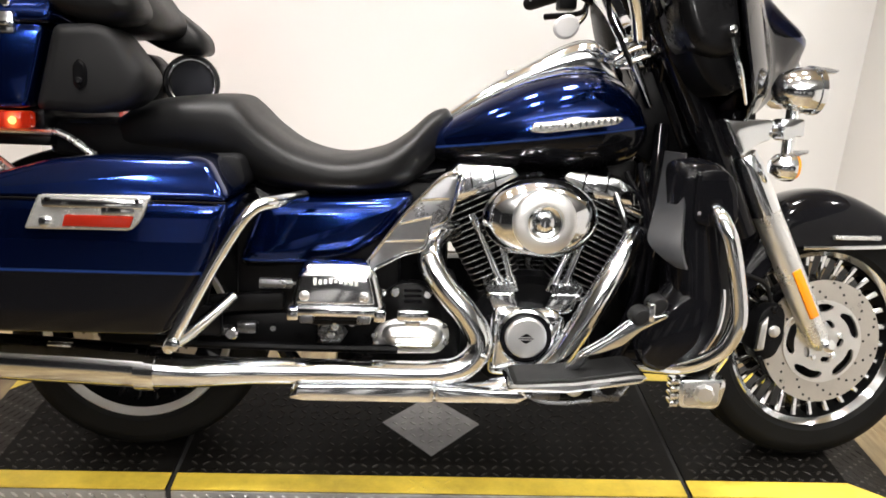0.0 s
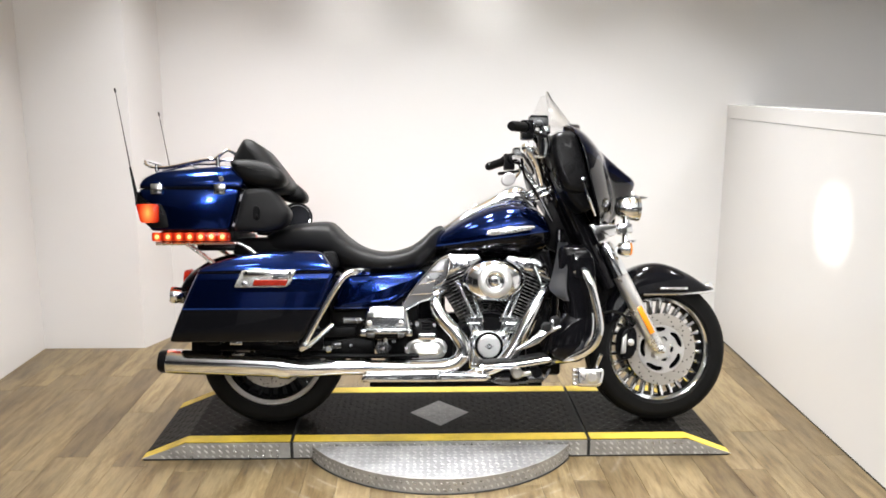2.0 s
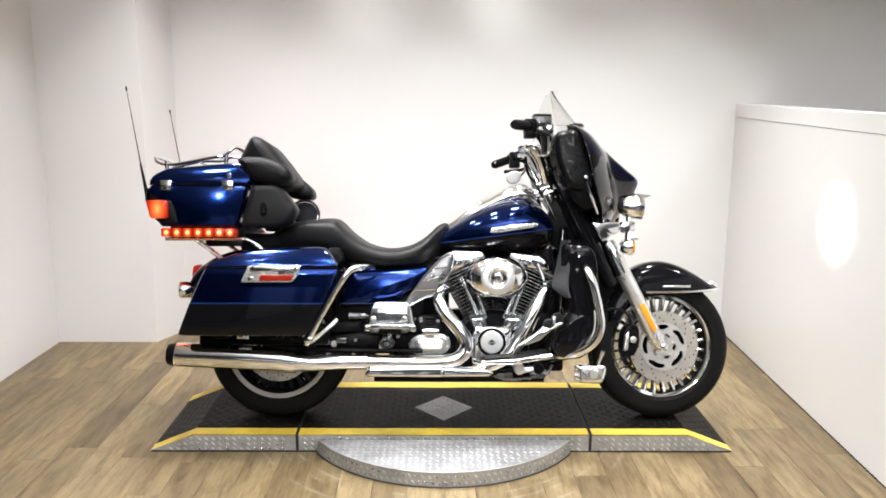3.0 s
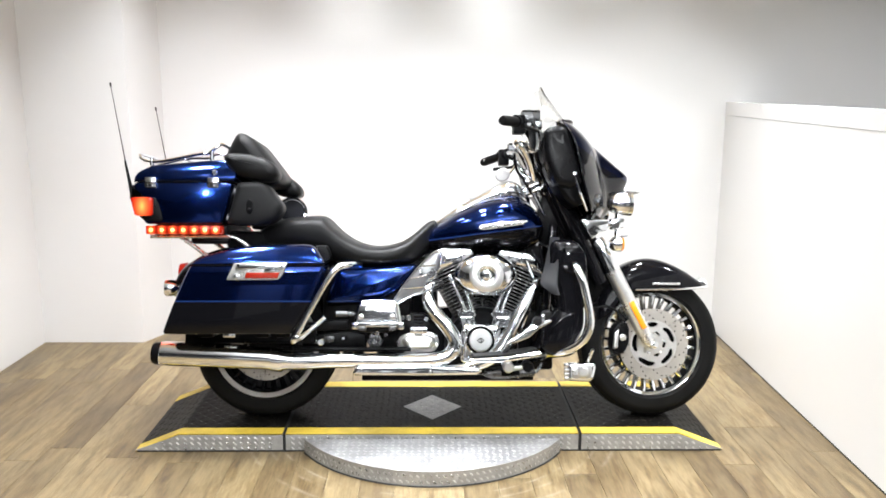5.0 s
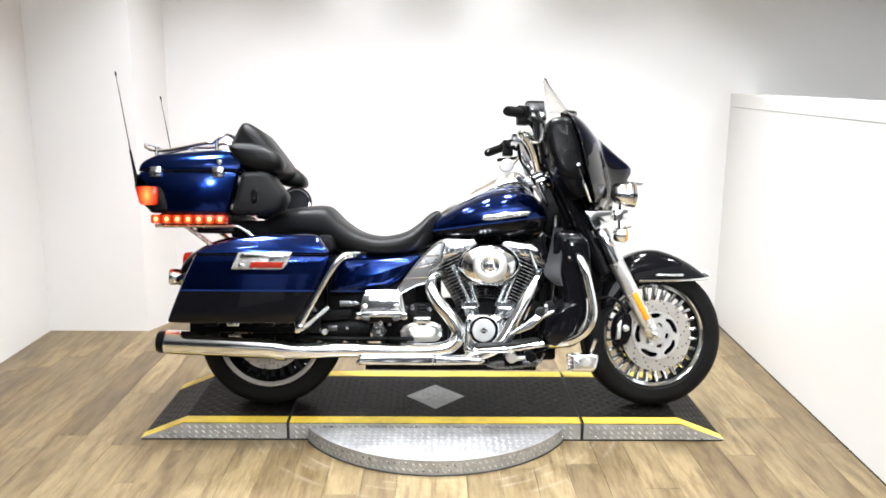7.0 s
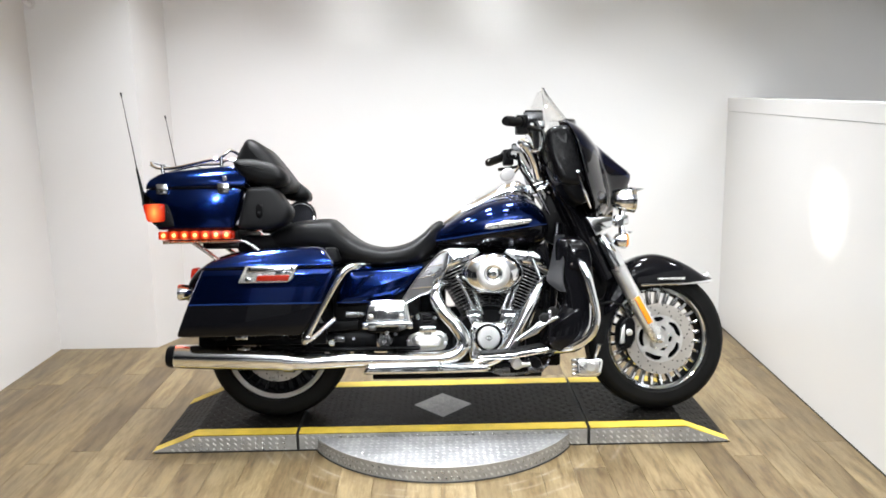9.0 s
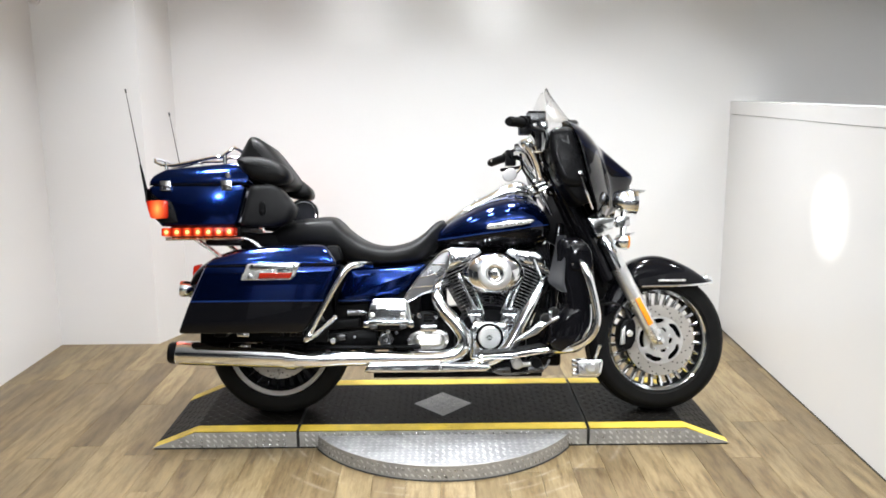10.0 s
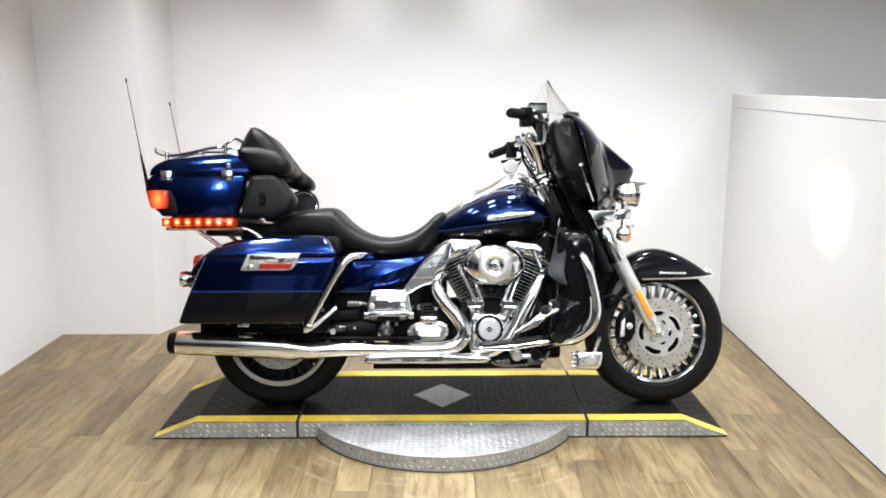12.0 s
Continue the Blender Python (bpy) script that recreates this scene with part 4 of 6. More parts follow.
# saddlebags
def saddlebag(sign):
    f = (lambda b: b) if sign < 0 else mirrored
    rings = []
    for z, d in ((0.382, 0.016), (0.385, 0.006), (0.393, 0.001), (0.43, 0), (0.48, 0), (0.53, 0), (0.565, 0), (0.5685, 0), (0.572, 0), (0.61, 0), (0.634, 0), (0.640, 0.003), (0.642, 0.010)):
        x0, x1 = interp(z, [(0.382, -1.132), (0.50, -1.085), (0.642, -1.02)], 1), interp(z, [(0.382, -0.640), (0.52, -0.560), (0.642, -0.516)], 1)
        y0 = -0.434 + 0.085 * max(0.0, 0.5685 - z)
        rings.append([(p.x, p.y, z) for p in rounded(shrink([(x0, y0), (x1, y0), (x1, -0.215), (x0, -0.215)], d), 0.022, 5)])
    body = bike("saddlebag", f(rings_mesh(rings)), BAG_PAINT, "glossy blue over black hard saddlebag", smooth=50)
    lid = bike("lid", f(pillow([(-1.026, 0.643), (-0.985, 0.672), (-0.865, 0.708), (-0.775, 0.718), (-0.59, 0.722), (-0.565, 0.715), (-0.514, 0.645)], [(-0.434, 0.012), (-0.432, 0.004), (-0.425, 0), (-0.38, 0.0), (-0.24, 0), (-0.225, 0.01)], 0.02, 4)), BAG_PAINT, "blue hinged lid", body, 50)
    for v in lid.data.vertices:
        k = max(0.0, (v.co.z - 0.645) / 0.075)
        if abs(v.co.y) > 0.3:
            v.co.y -= math.copysign(0.07 * k ** 1.4, v.co.y)
    bike("lid_seam", f(tube([(-1.02, -0.433, 0.642), (-0.77, -0.4345, 0.643), (-0.52, -0.433, 0.643)], 0.0022, 6)), BLACK_GLOSS, "", body)
    if sign > 0:
        return
    lt = bike("latch_plate", plate([(-0.882, 0.587), (-0.853, 0.651), (-0.652, 0.653), (-0.672, 0.605), (-0.690, 0.588)], -0.4435, -0.425, 0.008, 0.003), EMBLEM, "silver latch plate", body)
    bike("reflector", plate([(-0.812, 0.594), (-0.806, 0.616), (-0.682, 0.616), (-0.690, 0.594)], -0.4475, -0.44, 0.004, 0.002), RED_LENS, "red bar reflector", lt)
    bike("latch_lever", box(-0.846, -0.665, -0.448, -0.441, 0.629, 0.645, 0.003), CHROME, "", lt)
    bike("latch_block", box(-0.74, -0.68, -0.4475, -0.441, 0.617, 0.638, 0.003), CHROME, "", lt)
    bolt(-0.842, -0.446, 0.602, 0.010, 0.004, CHROME, lt)
    for x in (-0.835, -0.675):
        bolt(x, -0.4475, 0.643, 0.0045, 0.003, BLACK_METAL, lt)
    guard = bike("bag_guard", tube([(-0.40, -0.26, 0.640), (-0.43, -0.38, 0.643), (-0.475, -0.415, 0.630), (-0.53, -0.42, 0.552), (-0.625, -0.42, 0.378), (-0.632, -0.40, 0.362), (-0.60, -0.36, 0.38), (-0.54, -0.28, 0.43)], 0.0125, 14), CHROME, "chrome tube guard before the saddlebag")
    bolt(-0.622, -0.432, 0.371, 0.012, 0.006, CHROME, guard)
    for x in (-1.02, -0.93, -0.80, -0.72):
        bike("mount_tab", box(x, x + 0.05, -0.30, -0.26, 0.358, 0.384, 0.004), CHROME if x == -0.93 else BLACK_METAL, "", body)


saddlebag(-1)
bike("bag_rail", box(-1.10, -0.58, -0.22, -0.195, 0.325, 0.395, 0.008), BLACK_METAL, "black rail behind the saddlebag")
saddlebag(1)

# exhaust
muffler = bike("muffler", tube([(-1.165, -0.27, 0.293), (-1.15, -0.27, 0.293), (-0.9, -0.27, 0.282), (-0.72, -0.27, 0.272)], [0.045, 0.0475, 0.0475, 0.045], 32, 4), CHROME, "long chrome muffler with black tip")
bike("end_cap", joined(tube([(-1.205, -0.27, 0.2945), (-1.195, -0.27, 0.294), (-1.166, -0.27, 0.293)], [0.040, 0.0445, 0.0445], 32, 1), tube([(-1.207, -0.27, 0.2945), (-1.19, -0.27, 0.29)], 0.027, 24, 1)), BLACK_METAL, "black ribbed tip", muffler)
bike("muffler_clamp", tube([(-0.74, -0.27, 0.269), (-0.70, -0.27, 0.267)], 0.0465, 32, 1), CHROME, "", muffler)
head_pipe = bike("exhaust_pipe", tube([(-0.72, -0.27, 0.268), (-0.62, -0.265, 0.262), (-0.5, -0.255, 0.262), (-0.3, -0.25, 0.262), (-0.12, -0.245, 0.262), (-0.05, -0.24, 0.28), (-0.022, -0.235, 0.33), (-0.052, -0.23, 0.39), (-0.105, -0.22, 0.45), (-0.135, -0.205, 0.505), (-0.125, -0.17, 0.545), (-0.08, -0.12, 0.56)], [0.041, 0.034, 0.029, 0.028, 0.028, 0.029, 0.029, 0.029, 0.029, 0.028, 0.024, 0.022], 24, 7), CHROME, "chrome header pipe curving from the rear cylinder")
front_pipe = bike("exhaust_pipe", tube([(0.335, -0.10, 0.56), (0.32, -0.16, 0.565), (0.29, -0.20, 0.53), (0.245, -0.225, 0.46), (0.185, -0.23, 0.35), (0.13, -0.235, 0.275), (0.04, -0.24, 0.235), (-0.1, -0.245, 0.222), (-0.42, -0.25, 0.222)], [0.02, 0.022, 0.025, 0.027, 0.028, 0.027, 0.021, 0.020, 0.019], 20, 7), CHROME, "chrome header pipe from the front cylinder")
bike("heat_shield", plate([(-0.43, 0.213), (-0.41, 0.243), (-0.12, 0.246), (-0.12, 0.207), (-0.40, 0.207)], -0.285, -0.25, 0.008), CHROME, "", head_pipe)
bike("heat_shield", plate([(-0.118, 0.207), (-0.118, 0.242), (0.06, 0.236), (0.085, 0.222), (0.06, 0.208)], -0.282, -0.25, 0.008), CHROME, "", front_pipe)
bike("pipe_clamp", tube([(-0.11, -0.245, 0.262), (-0.10, -0.245, 0.262)], 0.031, 24, 1), CHROME, "", head_pipe)

# passenger footboard, gearbox cover
def tipped(bm):
    """Leans the front of a part back with its height, as the folded board does."""
    for v in bm.verts:
        if v.co.y < -0.25:
            v.co.y += 0.10 * (v.co.z - 0.40)
    return bm


board = bike("passenger_footboard", tipped(pillow([(-0.424, 0.398), (-0.420, 0.425), (-0.405, 0.490), (-0.390, 0.505), (-0.262, 0.505), (-0.247, 0.490), (-0.232, 0.425), (-0.228, 0.398)], [(-0.300, 0.016), (-0.297, 0.006), (-0.290, 0.001), (-0.282, 0), (-0.22, 0)], 0.012, 4)), CHROME, "chrome folded-up footboard with two round bolts", smooth=40)
bike("raised_panel", tipped(plate([(-0.398, 0.488), (-0.262, 0.488), (-0.248, 0.424), (-0.412, 0.424)], -0.3055, -0.296, 0.008, 0.003)), CHROME, "", board)
bike("lower_bar", joined(box(-0.427, -0.402, -0.316, -0.235, 0.390, 0.418, 0.006), box(-0.250, -0.225, -0.316, -0.235, 0.390, 0.418, 0.006), box(-0.405, -0.247, -0.314, -0.25, 0.400, 0.419, 0.004)), CHROME, "", board)
for x in (-0.386, -0.270):
    bike("hinge_block", box(x - 0.014, x + 0.014, -0.3155, -0.24, 0.386, 0.404, 0.003), SHIELD, "", board)
for x in (-0.392, -0.270):
    bolt(x, -0.299, 0.440, 0.011, 0.005, FORK_ALLOY, board)
bike("hinge_bar", joined(tube([(-0.372, -0.285, 0.394), (-0.284, -0.285, 0.394)], 0.008, 12, 1), plate([(-0.405, 0.388), (-0.250, 0.389), (-0.28, 0.376), (-0.375, 0.375)], -0.29, -0.22, 0.006)), BLACK_METAL, "", board)
bolt(-0.33, -0.290, 0.374, 0.008, 0.005, CHROME, board)
for k in range(9):
    bike("script_bar", tipped(box(-0.374 + k * 0.0105, -0.367 + k * 0.0105, -0.3066, -0.300, 0.468 - 0.0012 * abs(k - 4), 0.475 + 0.003 * (k % 3 == 0))), BRUSHED, "", board, 0)
base = bike("gearbox_flange", pillow([(-0.257, 0.322), (-0.245, 0.350), (-0.205, 0.366), (-0.115, 0.368), (-0.088, 0.345), (-0.086, 0.318), (-0.105, 0.288), (-0.225, 0.284), (-0.25, 0.295)], [(-0.186, 0.008), (-0.182, 0), (-0.15, 0)], 0.02, 5), SATIN, "silver gearbox flange round the chrome cover")
gcov = bike("gearbox_cover", pillow([(-0.241, 0.330), (-0.222, 0.354), (-0.118, 0.356), (-0.096, 0.332), (-0.116, 0.300), (-0.214, 0.298)], [(-0.212, 0.022), (-0.209, 0.012), (-0.202, 0.004), (-0.192, 0), (-0.17, 0)], 0.02, 5), BRUSHED, "chrome gearbox side cover with ribs")
for k in range(5):
    z = 0.310 + k * 0.007
    bike("rib", box(-0.205, -0.125, -0.2145, -0.210, z, z + 0.0035, 0.001, 1), BRUSHED, "", gcov, 0)
bike("cover_block", joined(box(-0.205, -0.132, -0.205, -0.16, 0.362, 0.391, 0.008), box(-0.185, -0.152, -0.200, -0.16, 0.350, 0.372, 0.004)), CHROME, "", gcov)
upper = bike("gearbox_top", pillow([(-0.248, 0.350), (-0.240, 0.405), (-0.222, 0.432), (-0.195, 0.444), (-0.148, 0.444), (-0.125, 0.428), (-0.098, 0.36)], [(-0.180, 0.010), (-0.174, 0), (-0.14, 0)], 0.015), BLACK_METAL, "black finned top case")
for k in range(3):
    bike("case_rib", box(-0.19, -0.15, -0.186, -0.17, 0.402 + k * 0.012, 0.408 + k * 0.012, 0.002, 1), BLACK_GLOSS, "", upper, 0)
for x, z, r in ((-0.208, 0.427, 0.0105), (-0.138, 0.422, 0.009), (-0.242, 0.403, 0.009), (-0.252, 0.328, 0.007), (-0.095, 0.316, 0.008), (-0.252, 0.302, 0.008), (-0.098, 0.352, 0.007)):
    bolt(x, -0.186, z, r, 0.008, CHROME, upper)
bike("rear_brake_cylinder", joined(tube([(-0.50, -0.2, 0.442), (-0.43, -0.2, 0.442)], 0.012, 16, 1), tube([(-0.432, -0.2, 0.442), (-0.40, -0.19, 0.438), (-0.37, -0.17, 0.40)], 0.005, 8)), SHIELD, "dark grey cylinder behind the guard rail")
bike("swingarm_block", joined(box(-0.55, -0.508, -0.21, -0.17, 0.330, 0.355, 0.005), box(-0.60, -0.56, -0.205, -0.17, 0.322, 0.340, 0.004)), SHIELD, "grey block on the swingarm")
bike("pivot_nut", lathe(-0.346, 0.331, [(0, -0.02), (0.012, -0.02), (0.014, -0.012), (0.030, -0.010), (0.034, 0), (0.034, 0.03), (0, 0.03)], 6, -0.185), SHIELD, "dark six-sided swingarm pivot nut")
bolt(-0.346, -0.204, 0.331, 0.0085, 0.006, CHROME)
bike("intake_plug", joined(tube([(0.093, -0.105, 0.502), (0.093, -0.108, 0.468)], [0.010, 0.006], 12, 1), *[box(0.052, 0.136, -0.09, -0.04, 0.462 + k * 0.011, 0.4655 + k * 0.011, 0.001, 1) for k in range(4)]), SHIELD, "small finned plug between the cylinders")

# engine
def cylinder(bx, bz, tx, tz, name):
    a, b = Vector((bx, 0, bz)), Vector((tx, 0, tz))
    ax = (b - a).normalized()
    ang = math.atan2(ax.x, ax.z)
    core = bike(name, tube([(a.x, -0.01, a.z), (b.x, -0.01, b.z)], 0.048, 24, 1), BLACK_METAL, "black finned cylinder with milled fin edges")
    line = rounded([(-0.066, -0.125), (0.066, -0.125), (0.066, 0.105), (-0.066, 0.105)], 0.03, 3)
    slim = [p * 0.985 for p in line]
    fin = rings_mesh([[(p.x, p.y, z) for p in q] for q, z in ((slim, -0.0024), (line, -0.0014), (line, 0.0014), (slim, 0.0024))])
    me = finish(fin, "fin", BLACK_METAL, 35)
    faces_to(me, FIN_EDGE, lambda nor, c: abs(nor.z) < 0.5)
    n = 16
    for k in range(n):
        p = a.lerp(b, (k + 0.3) / n)
        ob = new("fin", me)
        ob.parent = core
        wide = 0.80 + 0.34 * k / n
        ob.matrix_basis = Matrix.Translation(p) @ Matrix.Rotation(ang, 4, "Y") @ Matrix.Diagonal((wide, 1.0, 1.0, 1.0))
    return core, ang, b


for bx, bz, tx, tz in ((0.035, 0.42, -0.062, 0.628), (0.18, 0.42, 0.272, 0.628)):
    core, ang, top = cylinder(bx, bz, tx, tz, "engine_cylinder")
    m = Matrix.Translation(top) @ Matrix.Rotation(ang, 4, "Y")
    bike("cylinder_head", moved(box(-0.078, 0.078, -0.13, 0.11, -0.004, 0.012, 0.01), m), FIN_EDGE, "", core)
    outline = [(-0.108, 0.618), (-0.100, 0.690), (-0.078, 0.712), (0.045, 0.706), (0.062, 0.684), (-0.005, 0.646)] if bx < 0.1 else [(0.322, 0.622), (0.316, 0.664), (0.280, 0.690), (0.165, 0.702), (0.148, 0.682), (0.228, 0.636)]
    cap = pillow(outline, [(-0.150, 0.014), (-0.146, 0.005), (-0.136, 0), (0.1, 0)], 0.008)
    cap2 = moved(box(-0.088, 0.088, -0.144, 0.1, 0.002, 0.013, 0.004), m)
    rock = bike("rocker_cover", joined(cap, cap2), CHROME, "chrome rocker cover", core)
    mid = 0.5 * (outline[1][0] + outline[4][0])
    for x in (mid - 0.03, mid + 0.022):
        bike("cover_seam", moved(box(-0.0015, 0.0015, -0.1515, -0.13, -0.022, 0.022), Matrix.Translation((x, 0, 0.676)) @ Matrix.Rotation(ang * 0.5, 4, "Y")), BLACK_METAL, "", rock, 0)
    for x in (-0.055, 0.0, 0.055):
        p = m @ Vector((x, -0.135, 0.03))
        bolt(p.x, p.y, p.z, 0.006, 0.006, CHROME, rock)

for pts in ([(0.032, -0.165, 0.43), (-0.045, -0.155, 0.60)], [(0.055, -0.165, 0.43), (0.02, -0.155, 0.55)], [(0.158, -0.165, 0.42), (0.225, -0.155, 0.60)], [(0.135, -0.165, 0.43), (0.185, -0.155, 0.55)]):
    rod = bike("pushrod_tube", tube(pts, 0.0085, 14, 1), CHROME, "chrome pushrod tube")
    a = Vector(pts[0])
    d = (Vector(pts[1]) - a).normalized()
    bike("rod_collar", tube([a, a + d * 0.035], 0.0125, 14, 1), CHROME, "", rod)
for x0, x1, tilt in ((0.010, 0.075, 0.02), (0.115, 0.185, -0.02)):
    blk = bike("tappet_block", plate([(x0 - tilt, 0.435), (x1 - tilt, 0.435), (x1, 0.385), (x0, 0.385)], -0.195, -0.13, 0.01), CHROME, "chrome tappet block")
    for x in (x0 + 0.008 - tilt, x1 - 0.008 - tilt):
        bolt(x, -0.197, 0.425, 0.006, 0.006, CHROME, blk)
    for k in range(4):
        bike("lobe", lathe(x0 + 0.01 + k * (x1 - x0 - 0.02) / 3 - tilt, 0.441, [(0, -0.055), (0.010, -0.055), (0.012, -0.045), (0.012, 0.02), (0, 0.02)], 12, -0.14), CHROME, "", blk)
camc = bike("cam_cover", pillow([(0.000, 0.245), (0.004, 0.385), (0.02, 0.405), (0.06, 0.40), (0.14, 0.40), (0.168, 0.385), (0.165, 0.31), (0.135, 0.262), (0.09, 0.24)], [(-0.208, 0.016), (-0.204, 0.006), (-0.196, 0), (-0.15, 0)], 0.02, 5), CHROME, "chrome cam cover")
bike("timer_ring", lathe(0.08, 0.338, [(0.044, -0.004), (0.055, -0.006), (0.057, -0.002), (0.057, 0.004), (0.044, 0.004)], 48, -0.208, closed=True), BLACK_GLOSS, "", camc)
bike("timer_bezel", lathe(0.08, 0.338, [(0.0572, -0.008), (0.062, -0.006), (0.064, 0.004), (0.0572, 0.004)], 48, -0.208, closed=True), CHROME, "", camc)
timer = bike("timer_cover", lathe(0.08, 0.338, [(0, -0.018), (0.041, -0.0175), (0.045, -0.014), (0.046, -0.006), (0.046, 0.004), (0, 0.004)], 48, -0.208), BRUSHED, "round polished cover with a small dark mark", camc)
bike("mark", joined(plate([(0.066, 0.3415), (0.0795, 0.350), (0.093, 0.3415)], -0.2275, -0.2255, 0.001, 0.0005), plate([(0.066, 0.3345), (0.0795, 0.326), (0.093, 0.3345)], -0.2275, -0.2255, 0.001, 0.0005), box(0.063, 0.096, -0.2275, -0.2255, 0.3368, 0.3392)), BLACK_METAL, "", timer, 0)
for x, z in ((0.012, 0.37), (0.010, 0.262), (0.15, 0.38), (0.145, 0.29), (0.07, 0.254), (0.10, 0.395)):
    bolt(x, -0.209, z, 0.006, 0.006, CHROME, camc)

# air cleaner
shell = lathe(0, 0, [(0, -0.052), (0.3, -0.052), (0.46, -0.05), (0.52, -0.047), (0.70, -0.042), (0.86, -0.032), (0.95, -0.018), (0.985, -0.004), (1.0, 0.0), (1.0, 0.006), (0.96, 0.012), (0.94, 0.05), (0, 0.05)], 72)
for v in shell.verts:
    v.co.x = 0.101 + v.co.x * 0.126
    v.co.z = 0.599 + v.co.z * 0.0875
    v.co.y -= 0.20
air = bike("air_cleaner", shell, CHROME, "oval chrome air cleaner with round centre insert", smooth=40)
bike("insert", lathe(0.101, 0.600, [(0.036, -0.012), (0.040, -0.016), (0.060, -0.0165), (0.066, -0.013), (0.068, -0.004), (0.068, 0.004), (0.036, 0.004)], 64, -0.253, closed=True), BRUSHED, "brushed round insert", air)
bike("centre_cup", lathe(0.101, 0.600, [(0.0362, -0.012), (0.034, -0.004), (0.026, 0.001), (0.022, 0.001), (0.019, -0.007), (0.012, -0.010), (0.0115, -0.014), (0, -0.015)], 48, -0.253), CHROME, "", air)

# horn side, oil cooler, lines
bike("oil_filter", tube([(0.30, -0.05, 0.27), (0.37, -0.05, 0.27)], 0.038, 24, 1), BLACK_GLOSS)
bike("oil_cooler", box(0.325, 0.365, -0.12, 0.12, 0.38, 0.52, 0.006), BLACK_METAL)
for k, pts in enumerate(([(0.27, -0.14, 0.66), (0.30, -0.17, 0.55), (0.26, -0.17, 0.42), (0.22, -0.15, 0.32)], [(0.30, -0.12, 0.70), (0.345, -0.15, 0.6), (0.335, -0.16, 0.45), (0.30, -0.15, 0.33)], [(0.33, -0.12, 0.72), (0.355, -0.16, 0.55), (0.35, -0.17, 0.40)])):
    bike("cable", tube(pts, 0.007 if k else 0.009, 10), BLACK_GLOSS if k else CHROME)
bike("voltage_regulator", box(0.37, 0.40, -0.1, 0.1, 0.30, 0.40, 0.005), BLACK_METAL)

# rider footboard, brake pedal, underside
fb = bike("rider_footboard", pillow([(0.022, 0.272), (0.032, 0.287), (0.16, 0.294), (0.285, 0.313), (0.308, 0.309), (0.298, 0.295), (0.15, 0.271)], [(-0.382, 0.006), (-0.377, 0), (-0.27, 0)], 0.01), CHROME, "chrome rider footboard with black rubber pad")
bike("rubber_pad", pillow([(0.035, 0.286), (0.042, 0.294), (0.16, 0.302), (0.275, 0.320), (0.295, 0.316), (0.285, 0.312), (0.16, 0.293)], [(-0.380, 0.003), (-0.376, 0), (-0.275, 0)], 0.004), RUBBER, "", fb)
pedal = bike("brake_pedal", joined(
    tube([(0.15, -0.25, 0.262), (0.165, -0.31, 0.30), (0.185, -0.335, 0.338)], [0.012, 0.012, 0.011], 12),
    plate([(0.166, 0.332), (0.176, 0.345), (0.230, 0.378), (0.272, 0.414), (0.345, 0.434), (0.350, 0.424), (0.298, 0.396), (0.260, 0.362), (0.215, 0.344)], -0.347, -0.325, 0.006, 0.004)), CHROME, "chrome brake lever with rubber pads")
for px, pz in ((0.293, 0.425), (0.326, 0.449)):
    bike("pedal_pad", moved(lathe(0, 0, [(0, -0.014), (0.8, -0.013), (1.0, -0.008), (1.0, 0.03), (0, 0.03)], 20), Matrix.Translation((px, -0.342, pz)) @ Matrix.Rotation(radians(-35), 4, "Y") @ Matrix.Diagonal((0.021, 1.0, 0.017, 1.0))), PAD_PLASTIC, "", pedal)
bike("pad_clasp", box(0.305, 0.317, -0.360, -0.33, 0.418, 0.456, 0.003), CHROME, "", pedal)
bike("master_cylinder", joined(lathe(0.192, 0.230, [(0, -0.034), (0.017, -0.034), (0.022, -0.028), (0.022, 0.05), (0, 0.05)], 24, -0.2), tube([(0.21, -0.20, 0.222), (0.265, -0.20, 0.228)], [0.011, 0.008], 12, 1)), SATIN, "silver brake master cylinder under the footboard")
bike("brake_line_clip", joined(box(0.10, 0.165, -0.21, -0.16, 0.190, 0.212, 0.005), box(0.235, 0.30, -0.215, -0.16, 0.192, 0.218, 0.006), tube([(0.09, -0.20, 0.20), (0.14, -0.205, 0.186), (0.22, -0.205, 0.190), (0.30, -0.20, 0.205), (0.33, -0.18, 0.24)], 0.006, 8)), SHIELD, "dark clips and line under the engine")
bike("lower_frame_rail", joined(box(-0.40, 0.30, -0.165, -0.135, 0.168, 0.192, 0.006)), BLACK_METAL, "black lower frame rail")
under = bike("engine_bracket", joined(box(0.10, 0.30, -0.19, -0.1, 0.185, 0.235, 0.012), box(-0.32, 0.2, -0.12, 0.12, 0.175, 0.21, 0.01), lathe(0.27, 0.23, [(0, -0.04), (0.02, -0.04), (0.024, 0), (0, 0.02)], 16, -0.18)), BLACK_METAL, "black brackets under the engine")
for x, z in ((0.135, 0.205), (0.26, 0.20), (0.285, 0.225), (0.17, 0.24), (0.235, 0.19)):
    bolt(x, -0.195, z, 0.008, 0.008, CHROME, under)

